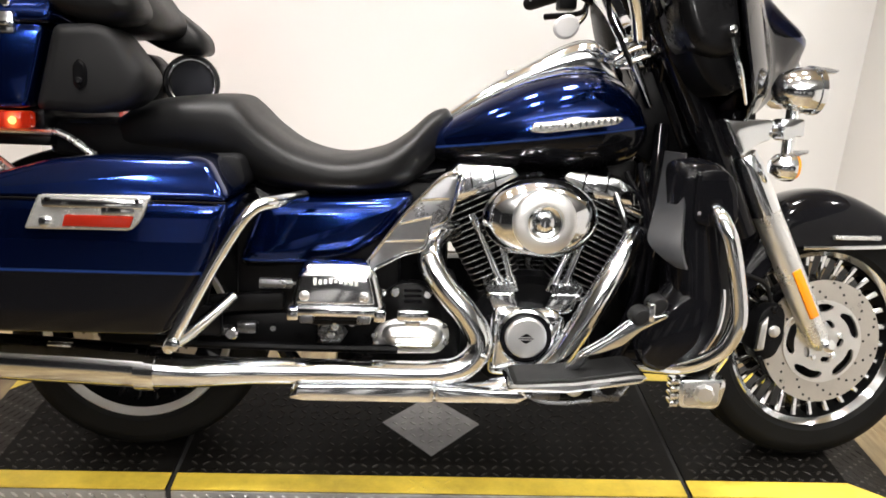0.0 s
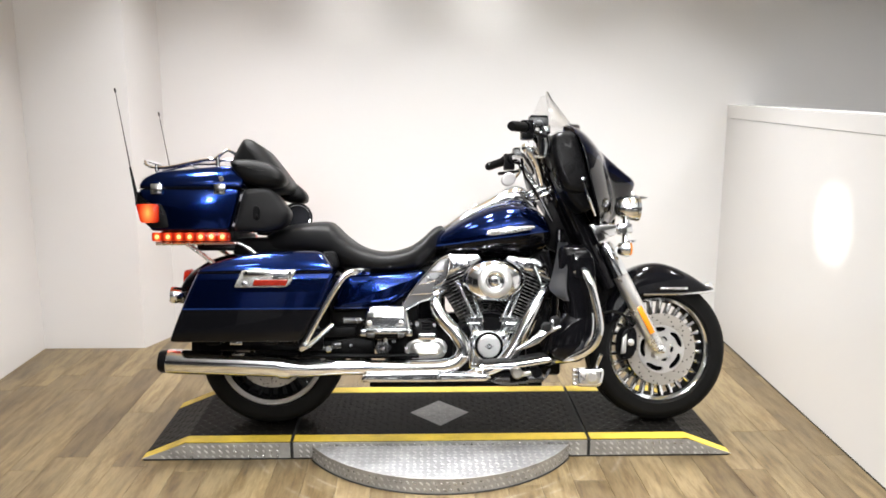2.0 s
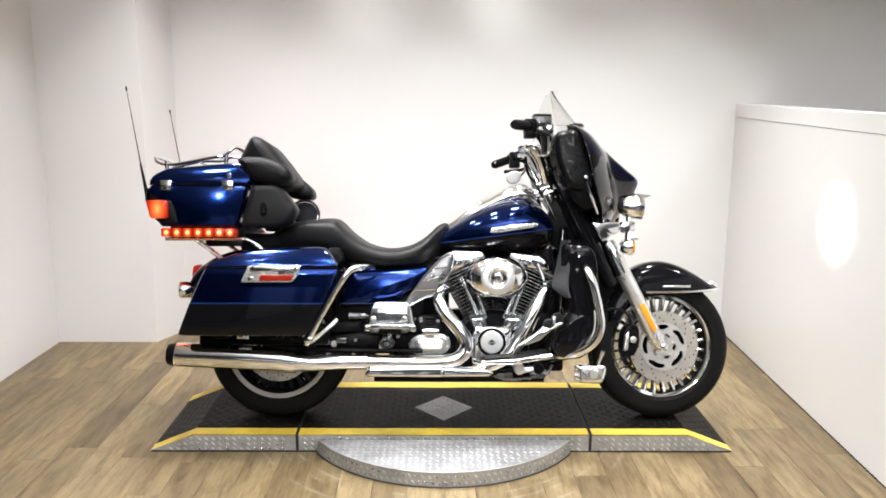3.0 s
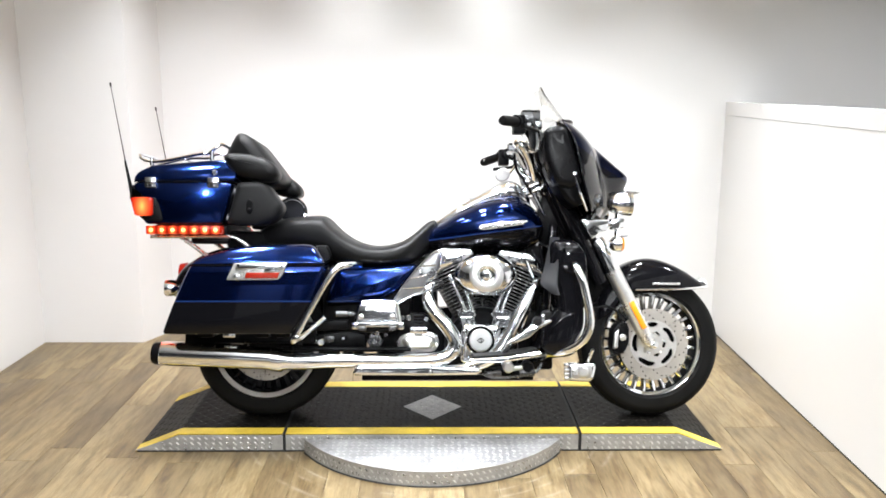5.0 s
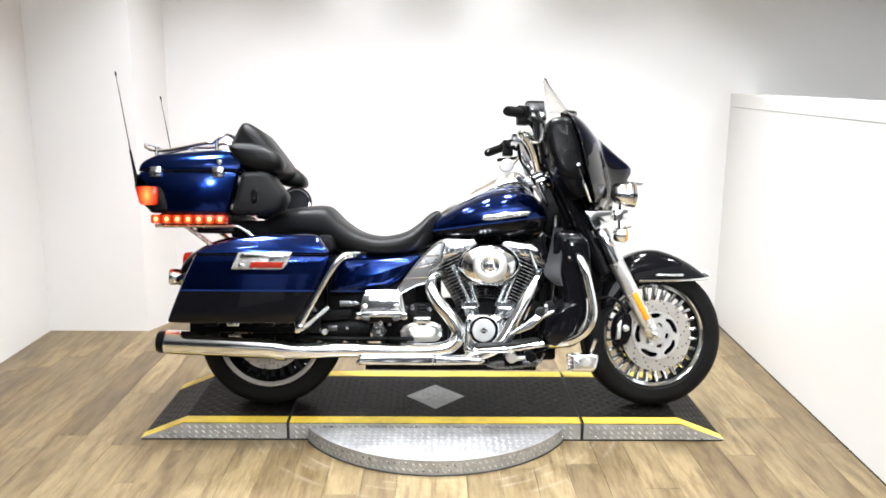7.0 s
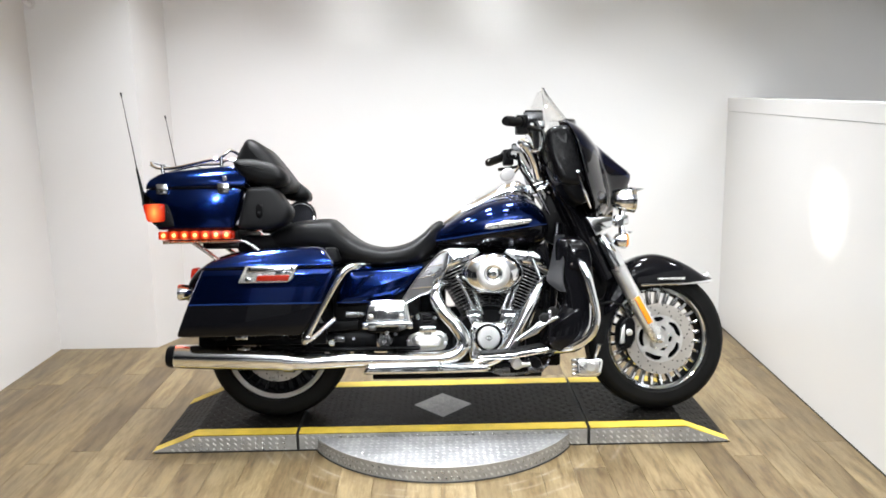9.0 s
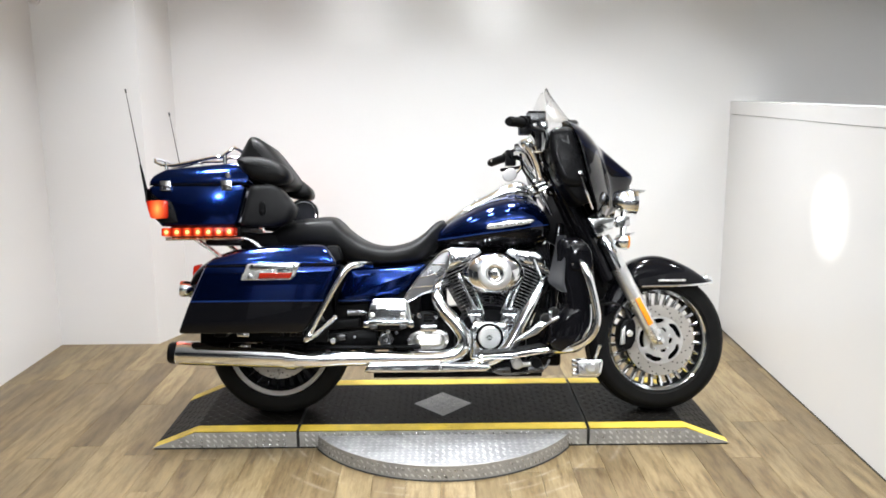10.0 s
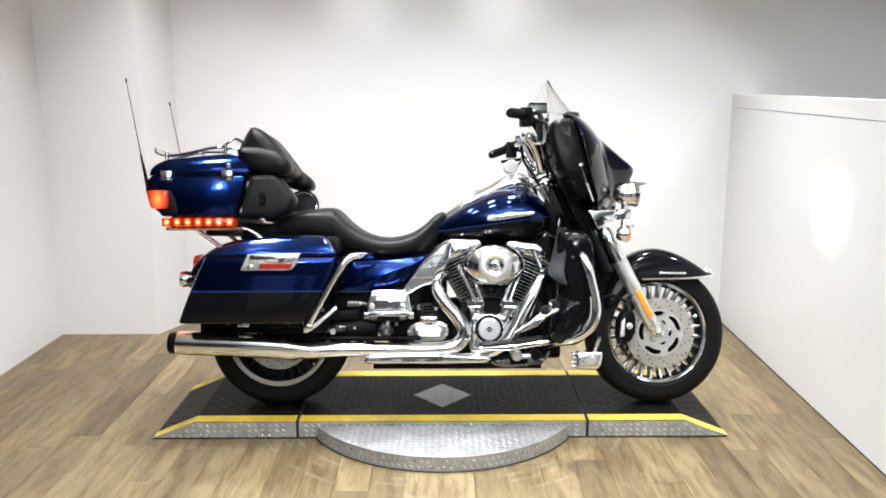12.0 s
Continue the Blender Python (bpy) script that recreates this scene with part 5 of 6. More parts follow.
# fairing lowers and engine guard
def lower(sign):
    f = (lambda b: b) if sign < 0 else mirrored
    low = bike("fairing_lower", f(pillow([(0.36, 0.735), (0.395, 0.745), (0.46, 0.735), (0.492, 0.68), (0.498, 0.60), (0.512, 0.46), (0.500, 0.37), (0.455, 0.30), (0.40, 0.30), (0.385, 0.40), (0.375, 0.52), (0.345, 0.60)], [(-0.295, 0.035), (-0.288, 0.014), (-0.272, 0), (-0.17, 0)], 0.03, 5)), BLACK_GLOSS, "gloss black leg fairing", smooth=50)
    if sign > 0:
        return
    door = bike("glove_box_door", plate([(0.397, 0.722), (0.46, 0.725), (0.484, 0.69), (0.492, 0.612), (0.43, 0.606), (0.398, 0.616)], -0.303, -0.285, 0.018, 0.004), BLACK_GLOSS, "", low)
    bolt(0.408, -0.303, 0.634, 0.004, 0.003, CHROME, door)
    rows = smooth_rows([(0.752, 0.362, -0.19, 0.386, -0.25), (0.70, 0.350, -0.215, 0.382, -0.275), (0.63, 0.329, -0.255, 0.373, -0.31), (0.575, 0.310, -0.290, 0.364, -0.340), (0.545, 0.332, -0.322, 0.366, -0.356), (0.528, 0.357, -0.342, 0.371, -0.362)], 24)
    sheet = rings_mesh([[(x0, y0, z), (x0 * 0.55 + x1 * 0.45, y0 * 0.55 + y1 * 0.45 - 0.006, z), (x1, y1, z), (x1 + 0.006, y1 + 0.006, z), (x0 * 0.5 + x1 * 0.5 + 0.004, y0 * 0.5 + y1 * 0.5 + 0.006, z), (x0 + 0.006, y0 + 0.008, z)] for z, x0, y0, x1, y1 in rows])
    bike("air_deflector", sheet, DEFLECT, "dark grey curved air deflector", low, 50)
    bike("lower_pod", hull([(0.315, 0.32, 0.36, 0.02, 0.5), (0.335, 0.29, 0.42, 0.04, 0.5), (0.40, 0.275, 0.50, 0.052, 0.5), (0.45, 0.29, 0.52, 0.05, 0.5), (0.49, 0.36, 0.46, 0.02, 0.5)], 20, 24, 2.6), BLACK_GLOSS, "rounded black lower pocket", low)
    pod = low.children[-1]
    for v in pod.data.vertices:
        v.co.y -= 0.245
    bike("lower_lip", tube([(0.452, -0.27, 0.56), (0.478, -0.288, 0.47), (0.474, -0.29, 0.39), (0.44, -0.288, 0.325)], 0.007, 8), CHROME, "", low)


lower(-1)
lower(1)
guard = bike("engine_guard", joined(
    tube([(0.40, -0.05, 0.68), (0.43, -0.20, 0.665), (0.444, -0.30, 0.64), (0.453, -0.335, 0.612), (0.468, -0.345, 0.57), (0.494, -0.345, 0.45), (0.492, -0.34, 0.395), (0.468, -0.325, 0.345), (0.41, -0.29, 0.304), (0.35, -0.22, 0.28), (0.30, -0.14, 0.255)], 0.0165, 16),
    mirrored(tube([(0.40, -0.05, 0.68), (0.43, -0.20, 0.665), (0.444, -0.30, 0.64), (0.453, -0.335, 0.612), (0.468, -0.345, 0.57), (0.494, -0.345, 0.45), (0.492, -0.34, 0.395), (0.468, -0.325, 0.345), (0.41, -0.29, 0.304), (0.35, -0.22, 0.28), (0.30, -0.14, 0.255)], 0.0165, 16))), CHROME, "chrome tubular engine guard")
peg = bike("highway_peg", pillow([(0.443, 0.166), (0.440, 0.238), (0.550, 0.241), (0.555, 0.222), (0.543, 0.172), (0.527, 0.163)], [(-0.182, 0.014), (-0.178, 0.004), (-0.170, 0), (-0.14, 0)], 0.012), CHROME, "chrome square foot peg on the guard")
bike("peg_recess", plate([(0.455, 0.178), (0.452, 0.230), (0.536, 0.232), (0.534, 0.184), (0.522, 0.176)], -0.1835, -0.17, 0.008, 0.002), SATIN, "", peg)
bike("peg_inset", lathe(0.499, 0.205, [(0, -0.012), (0.018, -0.012), (0.024, -0.006), (0.025, 0.012), (0, 0.012)], 8, -0.182), BRUSHED, "bright eight-sided knob", peg, 20)
for k in range(4):
    bike("peg_rib", box(0.424, 0.444, -0.178, -0.144, 0.170 + k * 0.018, 0.183 + k * 0.018, 0.003), CHROME, "", peg)
bike("peg_arm", tube([(0.520, -0.16, 0.235), (0.535, -0.20, 0.30)], 0.007, 10, 1), CHROME, "", peg)

# fork
for sign in (-1, 1):
    f = (lambda b: b) if sign < 0 else mirrored
    leg = bike("fork_leg", f(tube([(0.619, -0.098, 0.625), (0.683, -0.098, 0.502), (0.757, -0.098, 0.358), (0.781, -0.098, 0.312), (0.792, -0.098, 0.29)], [0.032, 0.032, 0.030, 0.027, 0.014], 24, 5)), FORK_ALLOY, "silver fork slider with amber reflector", steer=True)
    bike("fork_cover", f(tube([(0.560, -0.098, 0.74), (0.570, -0.098, 0.72), (0.626, -0.098, 0.612)], [0.028, 0.034, 0.034], 24, 1)), CHROME, "", leg, steer=True)
    bike("upper_fork", f(tube([(0.345, -0.108, 1.03), (0.497, -0.108, 0.715), (0.575, -0.098, 0.56)], [0.033, 0.033, 0.028], 24, 4)), BLACK_GLOSS, "gloss black upper fork tube", leg, steer=True)
    bike("axle_end", f(lathe(0.790, AXLE + 0.002, [(0, -0.016), (0.010, -0.016), (0.016, -0.012), (0.016, 0.02), (0, 0.02)], 20, -0.122)), CHROME, "", leg, steer=True)
    if sign < 0:
        d = Vector((0.147, 0, -0.288)).normalized()
        o = Vector((0.697, -0.1305, 0.476))
        m = Matrix.Translation(o) @ Matrix.Rotation(math.atan2(-d.z, d.x), 4, "Y")
        bike("amber_reflector", moved(box(-0.006, 0.118, -0.002, 0.012, -0.0115, 0.0115, 0.003), m), AMBER_GLOW, "", leg, steer=True)
        cal = bike("brake_caliper", plate([(0.622, 0.362), (0.640, 0.392), (0.675, 0.402), (0.695, 0.377), (0.695, 0.314), (0.675, 0.27), (0.635, 0.257), (0.615, 0.295)], -0.108, -0.05, 0.015, 0.01), BLACK_METAL, "black brake caliper with polished face", steer=True)
        bike("caliper_face", plate([(0.628, 0.352), (0.648, 0.372), (0.642, 0.29), (0.620, 0.286)], -0.115, -0.10, 0.006), SATIN, "", cal, steer=True)
        bolt(0.664, -0.108, 0.334, 0.014, 0.006, SATIN, cal, True)
        for bx, bz in ((0.660, 0.386), (0.634, 0.268)):
            bolt(bx, -0.108, bz, 0.007, 0.005, BLACK_METAL, cal, True)
        bike("brake_hose", tube([(0.668, -0.08, 0.395), (0.645, -0.09, 0.44), (0.60, -0.09, 0.462), (0.555, -0.07, 0.458), (0.53, -0.04, 0.50)], 0.0055, 8), RUBBER, "", cal, steer=True)
bike("axle", tube([(0.806, -0.12, AXLE), (0.806, 0.12, AXLE)], 0.012, 12, 1), SATIN, steer=True)
bike("fork_brace", joined(box(0.50, 0.56, -0.15, 0.15, 0.785, 0.84, 0.012), box(0.40, 0.46, -0.14, 0.14, 0.97, 1.01, 0.01)), BLACK_GLOSS, "", steer=True)
bike("fork_trim", plate([(0.475, 0.818), (0.595, 0.818), (0.588, 0.775), (0.560, 0.766), (0.52, 0.735)], -0.165, 0.165, 0.008, 0.004), CHROME, "chrome panel below the fairing", steer=True)

# front fender
FF = [(0.565, 0.40, 0.425, 0.05), (0.585, 0.415, 0.50, 0.085), (0.63, 0.45, 0.578, 0.092), (0.68, 0.525, 0.628, 0.094), (0.74, 0.531, 0.656, 0.094), (0.81, 0.532, 0.665, 0.094), (0.88, 0.533, 0.65, 0.093), (0.95, 0.535, 0.618, 0.090), (1.0, 0.537, 0.585, 0.084), (1.035, 0.540, 0.560, 0.070), (1.06, 0.543, 0.551, 0.045)]


def arch(inset):
    rings = []
    for x, zb, zt, w in smooth_rows(FF, 40):
        ring = []
        for k in range(25):
            a = math.pi * k / 24
            y = -math.cos(a)
            y = math.copysign(abs(y) ** 0.7, y) * max(0.004, w - inset)
            z = zb + max(0.002, zt - zb - inset) * max(0.0, math.sin(a)) ** 0.75
            ring.append((x, y, z))
        rings.append(ring)
    return rings


outer, inner = arch(0.0), arch(0.005)
shell = rings_mesh([o + i[::-1] for o, i in zip(outer, inner)])
fender = bike("front_fender", shell, BLACK_GLOSS, "gloss black front mudguard with chrome trim", smooth=50, steer=True)
bike("fender_skirt_trim", tube([(0.725, -0.098, 0.530), (0.85, -0.097, 0.532), (0.95, -0.093, 0.535), (1.03, -0.075, 0.541), (1.066, -0.03, 0.546), (1.07, 0, 0.547)], 0.0055, 8), CHROME, "", fender, steer=True)
bike("fender_bar", box(0.800, 0.917, -0.106, -0.085, 0.550, 0.560, 0.003), FORK_ALLOY, "", fender, steer=True)
bike("fender_tip_lamp", hull([(1.02, 0.552, 0.56, 0.015, 0.5), (1.04, 0.55, 0.582, 0.03, 0.5), (1.065, 0.548, 0.575, 0.025, 0.5), (1.078, 0.549, 0.556, 0.01, 0.5)], 12, 16), CHROME, "", fender, steer=True)

# fairing, screen
FAIR = [(0.812, 0.525, 0.575, 0.16, 0.555), (0.83, 0.508, 0.605, 0.21, 0.565), (0.87, 0.484, 0.645, 0.265, 0.575), (0.918, 0.466, 0.684, 0.285, 0.578), (0.966, 0.450, 0.707, 0.292, 0.572), (1.005, 0.440, 0.714, 0.294, 0.562), (1.05, 0.432, 0.662, 0.295, 0.548), (1.113, 0.416, 0.586, 0.293, 0.538), (1.15, 0.402, 0.538, 0.288, 0.522), (1.178, 0.390, 0.503, 0.277, 0.500), (1.198, 0.382, 0.472, 0.256, 0.472), (1.212, 0.380, 0.445, 0.205, 0.432), (1.226, 0.386, 0.425, 0.12, 0.412)]
DASH = [(0.90, 0.470, 0.20), (0.955, 0.440, 0.215), (1.00, 0.415, 0.22), (1.05, 0.392, 0.22), (1.10, 0.370, 0.21), (1.15, 0.352, 0.19), (1.185, 0.358, 0.16)]


def fairing_ring(z, xr, xf, w, xw, inset):
    """A level section: full rounded wings at the sides, a nose round the headlamp in the middle."""
    pts = []
    for k in range(73):
        u = math.sin(math.pi * (k / 72 - 0.5))
        a = abs(u)
        wing, nose = max(0.0, 1 - a ** 2.6) ** 0.9, 1 / (1 + (a / 0.38) ** 12)
        slope = min(0.04, 0.6 * max(0.0, xf - xw))
        pts.append((xr + (xw - xr - inset) * wing + slope * (1 - a) + (xf - xw - slope) * nose, u * (w - inset), z))
    return pts


fr = smooth_rows(FAIR, 40)
shell = rings_mesh([fairing_ring(*row, 0) + fairing_ring(*row, 0.012)[::-1] for row in fr])
fairing = bike("fairing", shell, FAIR_PAINT, "glossy dark blue and black batwing fairing", smooth=50, steer=True)
inner = rings_mesh([[(xr + 0.03, -w, z), (xr, -w * 0.8, z), (xr + 0.03, -w * 0.45, z), (xr + 0.035, 0, z), (xr + 0.03, w * 0.45, z), (xr, w * 0.8, z), (xr + 0.03, w, z), (xr + 0.065, w * 0.9, z), (xr + 0.09, 0, z), (xr + 0.065, -w * 0.9, z)] for z, xr, w in smooth_rows(DASH, 18)])
bike("inner_fairing", inner, DASH_PLASTIC, "black plastic dash panel", fairing, steer=True)
bike("fairing_trim", tube([(0.525, -0.16, 0.814), (0.484, -0.262, 0.87), (0.452, -0.289, 0.966), (0.433, -0.293, 1.05), (0.417, -0.291, 1.113), (0.403, -0.284, 1.15), (0.391, -0.268, 1.178), (0.384, -0.242, 1.198), (0.384, -0.17, 1.216)], 0.0045, 8), BLACK_GLOSS, "", fairing, steer=True)
for mirror_side in (False, True):
    ear = pillow([(0.300, 1.163), (0.335, 1.178), (0.390, 1.180), (0.414, 1.12), (0.432, 1.05), (0.446, 0.985), (0.45, 0.945), (0.40, 0.93), (0.345, 0.945), (0.318, 1.0), (0.302, 1.06), (0.292, 1.112)], [(-0.288, 0.030), (-0.286, 0.018), (-0.278, 0.006), (-0.262, 0), (-0.17, 0), (-0.13, 0.02)], 0.03, 5)
    brace = pillow([(0.345, 0.96), (0.44, 0.96), (0.452, 0.93), (0.478, 0.885), (0.43, 0.855), (0.392, 0.885), (0.362, 0.93)], [(-0.255, 0.02), (-0.250, 0.006), (-0.24, 0), (-0.14, 0)], 0.02, 4)
    bike("inner_brace", mirrored(brace) if mirror_side else brace, BLACK_METAL, "", fairing, 50, True)
    bike("inner_side", mirrored(ear) if mirror_side else ear, EAR_PLASTIC, "glossy black inner fairing housing", fairing, 60, True)
bike("edge_knob", joined(lathe(0.412, 0.985, [(0, -0.016), (0.008, -0.014), (0.011, -0.004), (0.011, 0.02), (0, 0.02)], 16, -0.292), tube([(0.415, -0.296, 0.97), (0.440, -0.292, 0.90), (0.470, -0.262, 0.845)], [0.004, 0.006, 0.004], 8)), CHROME, "", fairing, steer=True)

SCREEN = [(1.205, 0.315, 0.468, 0.215), (1.25, 0.312, 0.426, 0.20), (1.30, 0.315, 0.392, 0.155), (1.35, 0.325, 0.365, 0.09), (1.385, 0.335, 0.350, 0.05)]


def screen_ring(z, xr, xf, w):
    pts = []
    for k in range(25):
        a = math.pi * (k / 24 - 0.5)
        pts.append((xr + (xf - xr) * max(0, math.cos(a)) ** 0.8, math.sin(a) * w, z))
    return pts


bm = rings_mesh([screen_ring(*r) + [(x - 0.003, y * 0.985, z) for x, y, z in screen_ring(*r)][::-1] for r in smooth_rows(SCREEN, 20)])
screen = bike("windscreen", bm, SMOKE, "short smoked clear windscreen", smooth=50, steer=True)
screen.visible_shadow = False
bike("screen_trim", tube([(0.40, -0.17, 1.215), (0.452, -0.10, 1.228), (0.474, 0, 1.232), (0.452, 0.10, 1.228), (0.40, 0.17, 1.215)], 0.010, 10), BLACK_GLOSS, "", screen, steer=True)

# lamps on the fork
for sign in (-1, 1):
    y = 0.16 * sign
    lamp = lathe(0, 0, [(0, -0.058), (0.016, -0.056), (0.034, -0.042), (0.046, -0.016), (0.050, 0.006), (0.050, 0.024), (0.053, 0.026), (0.053, 0.038), (0, 0.034)], 36)
    moved(lamp, Matrix.Translation((0.644, y, 0.884)) @ Matrix.Rotation(radians(-90), 4, "Z"))
    lamp = bike("passing_lamp", lamp, CHROME, "chrome bullet passing lamp with visor", steer=True)
    visor = bmesh.new()
    arc = [math.pi * (0.22 + 0.56 * k / 16) for k in range(17)]
    a0 = [(0.664, y + 0.054 * math.cos(a), 0.884 + 0.054 * math.sin(a)) for a in arc]
    a1 = [(0.728 - 0.03 * (abs(k - 8) / 8) ** 2, y + 0.05 * math.cos(a), 0.892 + 0.040 * math.sin(a)) for k, a in enumerate(arc)]
    rings_mesh([a0, a1], False, False, visor)
    bmesh.ops.solidify(visor, geom=visor.faces[:], thickness=0.002)
    bike("visor", visor, CHROME, "", lamp, steer=True)
    sig = lathe(0, 0, [(0, -0.036), (0.014, -0.034), (0.027, -0.021), (0.033, 0.0), (0.033, 0.014), (0, 0.014)], 28)
    moved(sig, Matrix.Translation((0.626, y, 0.718)) @ Matrix.Rotation(radians(-90), 4, "Z"))
    sig = bike("turn_signal", sig, CHROME, "chrome bullet turn signal with amber lens", steer=True)
    al = lathe(0, 0, [(0.031, -0.002), (0.028, 0.010), (0, 0.014)], 24)
    moved(al, Matrix.Translation((0.639, y, 0.718)) @ Matrix.Rotation(radians(-90), 4, "Z"))
    bike("amber_lens", al, AMBER_GLOW, "", sig, steer=True)
    v2 = bmesh.new()
    b0 = [(0.636, y + 0.034 * math.cos(a), 0.718 + 0.035 * math.sin(a)) for a in arc]
    b1 = [(0.676 - 0.015 * (abs(k - 8) / 8) ** 2, y + 0.033 * math.cos(a), 0.730 + 0.026 * math.sin(a)) for k, a in enumerate(arc)]
    rings_mesh([b0, b1], False, False, v2)
    bmesh.ops.solidify(v2, geom=v2.faces[:], thickness=0.002)
    bike("visor", v2, CHROME, "", sig, steer=True)
    bike("lamp_bracket", joined(tube([(0.57, 0.10 * sign, 0.80), (0.60, y * 0.9, 0.80), (0.628, y, 0.81)], 0.013, 10), tube([(0.634, y, 0.845), (0.628, y, 0.735)], 0.014, 12, 1), box(0.598, 0.655, y - 0.02, y + 0.02, 0.783, 0.822, 0.006), lathe(0.615, 0.79, [(0, -0.026), (0.014, -0.026), (0.016, 0), (0.016, 0.02), (0, 0.02)], 16, y)), CHROME, "chrome lamp bracket", steer=True)
head = lathe(0, 0, [(0, -0.03), (0.05, -0.03), (0.074, 0.0), (0.076, 0.02), (0.068, 0.026), (0, 0.034)], 40)
moved(head, Matrix.Translation((0.672, 0, 0.925)) @ Matrix.Rotation(radians(-90), 4, "Z"))
head = bike("headlamp", head, CHROME, "round chrome-ringed headlamp, switched on", steer=True)
glass_face = lathe(0, 0, [(0, 0.0375), (0.05, 0.0345), (0.064, 0.029), (0.064, 0.026), (0, 0.026)], 40)
bike("lens", moved(glass_face, Matrix.Translation((0.672, 0, 0.925)) @ Matrix.Rotation(radians(-90), 4, "Z")), HEAD_GLOW, "glowing white lens", head, steer=True)

# handlebar and controls
bar = bike("handlebar", joined(
    tube([(0.30, 0, 1.035), (0.305, -0.08, 1.045), (0.28, -0.17, 1.10), (0.24, -0.24, 1.165), (0.19, -0.30, 1.182), (0.105, -0.40, 1.168)], 0.0145, 14),
    tube([(0.30, 0, 1.035), (0.305, 0.08, 1.045), (0.30, 0.17, 1.10), (0.28, 0.24, 1.145), (0.25, 0.30, 1.152), (0.175, 0.40, 1.136)], 0.0145, 14)), CHROME, "chrome handlebar with black grips", steer=True)
for s, a, b in ((-1, (0.192, -0.305, 1.182), (0.106, -0.410, 1.167)), (1, (0.248, 0.305, 1.151), (0.164, 0.425, 1.131))):
    a, b = Vector(a), Vector(b)
    d = (b - a).normalized()
    bike("grip", tube([a + d * 0.03, b - d * 0.012, b], [0.0195, 0.0195, 0.015], 18, 1), RUBBER, "", bar, steer=True)
    bike("switch_housing", joined(tube([a - d * 0.02, a + d * 0.032], 0.0255, 16, 1), moved(box(-0.024, 0.024, -0.022, 0.022, -0.048, 0.026, 0.006), Matrix.Translation(a + d * 0.006))), BLACK_METAL, "", bar, steer=True)
    bike("reservoir", moved(box(-0.036, 0.036, -0.024, 0.024, -0.016, 0.02, 0.005), Matrix.Translation(a + Vector((0.048, -0.02 * s, 0.022)))), SHIELD, "", bar, steer=True)
    bike("lever_perch", moved(joined(box(-0.012, 0.03, -0.020, 0.024, -0.030, 0.014, 0.006), tube([(0.02, 0, -0.02), (0.026, 0, -0.06), (0.02, 0, -0.10)], [0.010, 0.008, 0.005], 10)), Matrix.Translation(a + Vector((0.062, -0.02 * s, 0.0)))), CHROME, "", bar, steer=True)
    bike("reservoir_cap", moved(box(-0.035, 0.035, -0.023, 0.023, -0.008, 0.005, 0.003), Matrix.Translation(a + Vector((0.048, -0.02 * s, 0.044)))), BLACK_METAL, "", bar, steer=True)
    bike("lever", tube([a + Vector((0.055, 0.0, 0.0)), a + Vector((0.06, 0.03 * s, -0.03)), a + Vector((0.05, 0.07 * s, -0.045)), a + Vector((-0.02, 0.16 * s, -0.045))], [0.010, 0.008, 0.0075, 0.009], 10), BLACK_METAL, "", bar, steer=True)
    bike("riser", tube([(0.345, 0.05 * s, 0.96), (0.302, 0.05 * s, 1.045)], 0.017, 14, 1), CHROME, "", bar, steer=True)
    bike("cable", tube([a + Vector((0.06, -0.02 * s, 0.0)), a + Vector((0.075, -0.03 * s, -0.07)), a + Vector((0.08, -0.06 * s, -0.13)), (0.35, 0.12 * s, 1.0), (0.37, 0.06 * s, 0.9)], 0.0065, 8), BLACK_GLOSS, "", bar, steer=True)
    bike("cable", tube([a + Vector((0.02, -0.04 * s, -0.02)), a + Vector((0.06, -0.08 * s, -0.05)), (0.31, 0.14 * s, 1.07), (0.36, 0.08 * s, 0.96)], 0.007, 8), BLACK_GLOSS, "", bar, steer=True)
bike("lever_blade", plate([(0.226, 1.160), (0.250, 1.160), (0.249, 1.078), (0.232, 1.072)], -0.335, -0.315, 0.006, 0.004), BLACK_METAL, "", bar, steer=True)
bike("lever_bracket", tube([(0.254, -0.326, 1.162), (0.256, -0.328, 1.10), (0.252, -0.328, 1.072), (0.236, -0.328, 1.064), (0.214, -0.328, 1.066)], 0.0058, 10), CHROME, "", bar, steer=True)
bike("column_cover", plate([(0.222, 1.080), (0.243, 1.084), (0.279, 1.02), (0.318, 0.948), (0.361, 0.845), (0.353, 0.838), (0.303, 0.935), (0.257, 1.015)], -0.085, -0.060, 0.008, 0.006), CHROME, "polished column plate beside the tank")
bike("bar_bend_cover", tube([(0.200, -0.17, 1.112), (0.214, -0.17, 1.122), (0.235, -0.17, 1.112), (0.255, -0.165, 1.078), (0.272, -0.15, 1.035), (0.290, -0.12, 0.985)], [0.012, 0.024, 0.027, 0.021, 0.017, 0.015], 20, 6), CHROME, "chrome sleeve over the bend of the bar", steer=True)
bike("column_lock", joined(lathe(0.31, 0.96, [(0, -0.06), (0.02, -0.06), (0.024, -0.05), (0.024, 0.05), (0, 0.05)], 20, 0), box(0.29, 0.38, -0.07, 0.07, 0.93, 0.955, 0.008)), CHROME, "chrome fork lock and clamp")
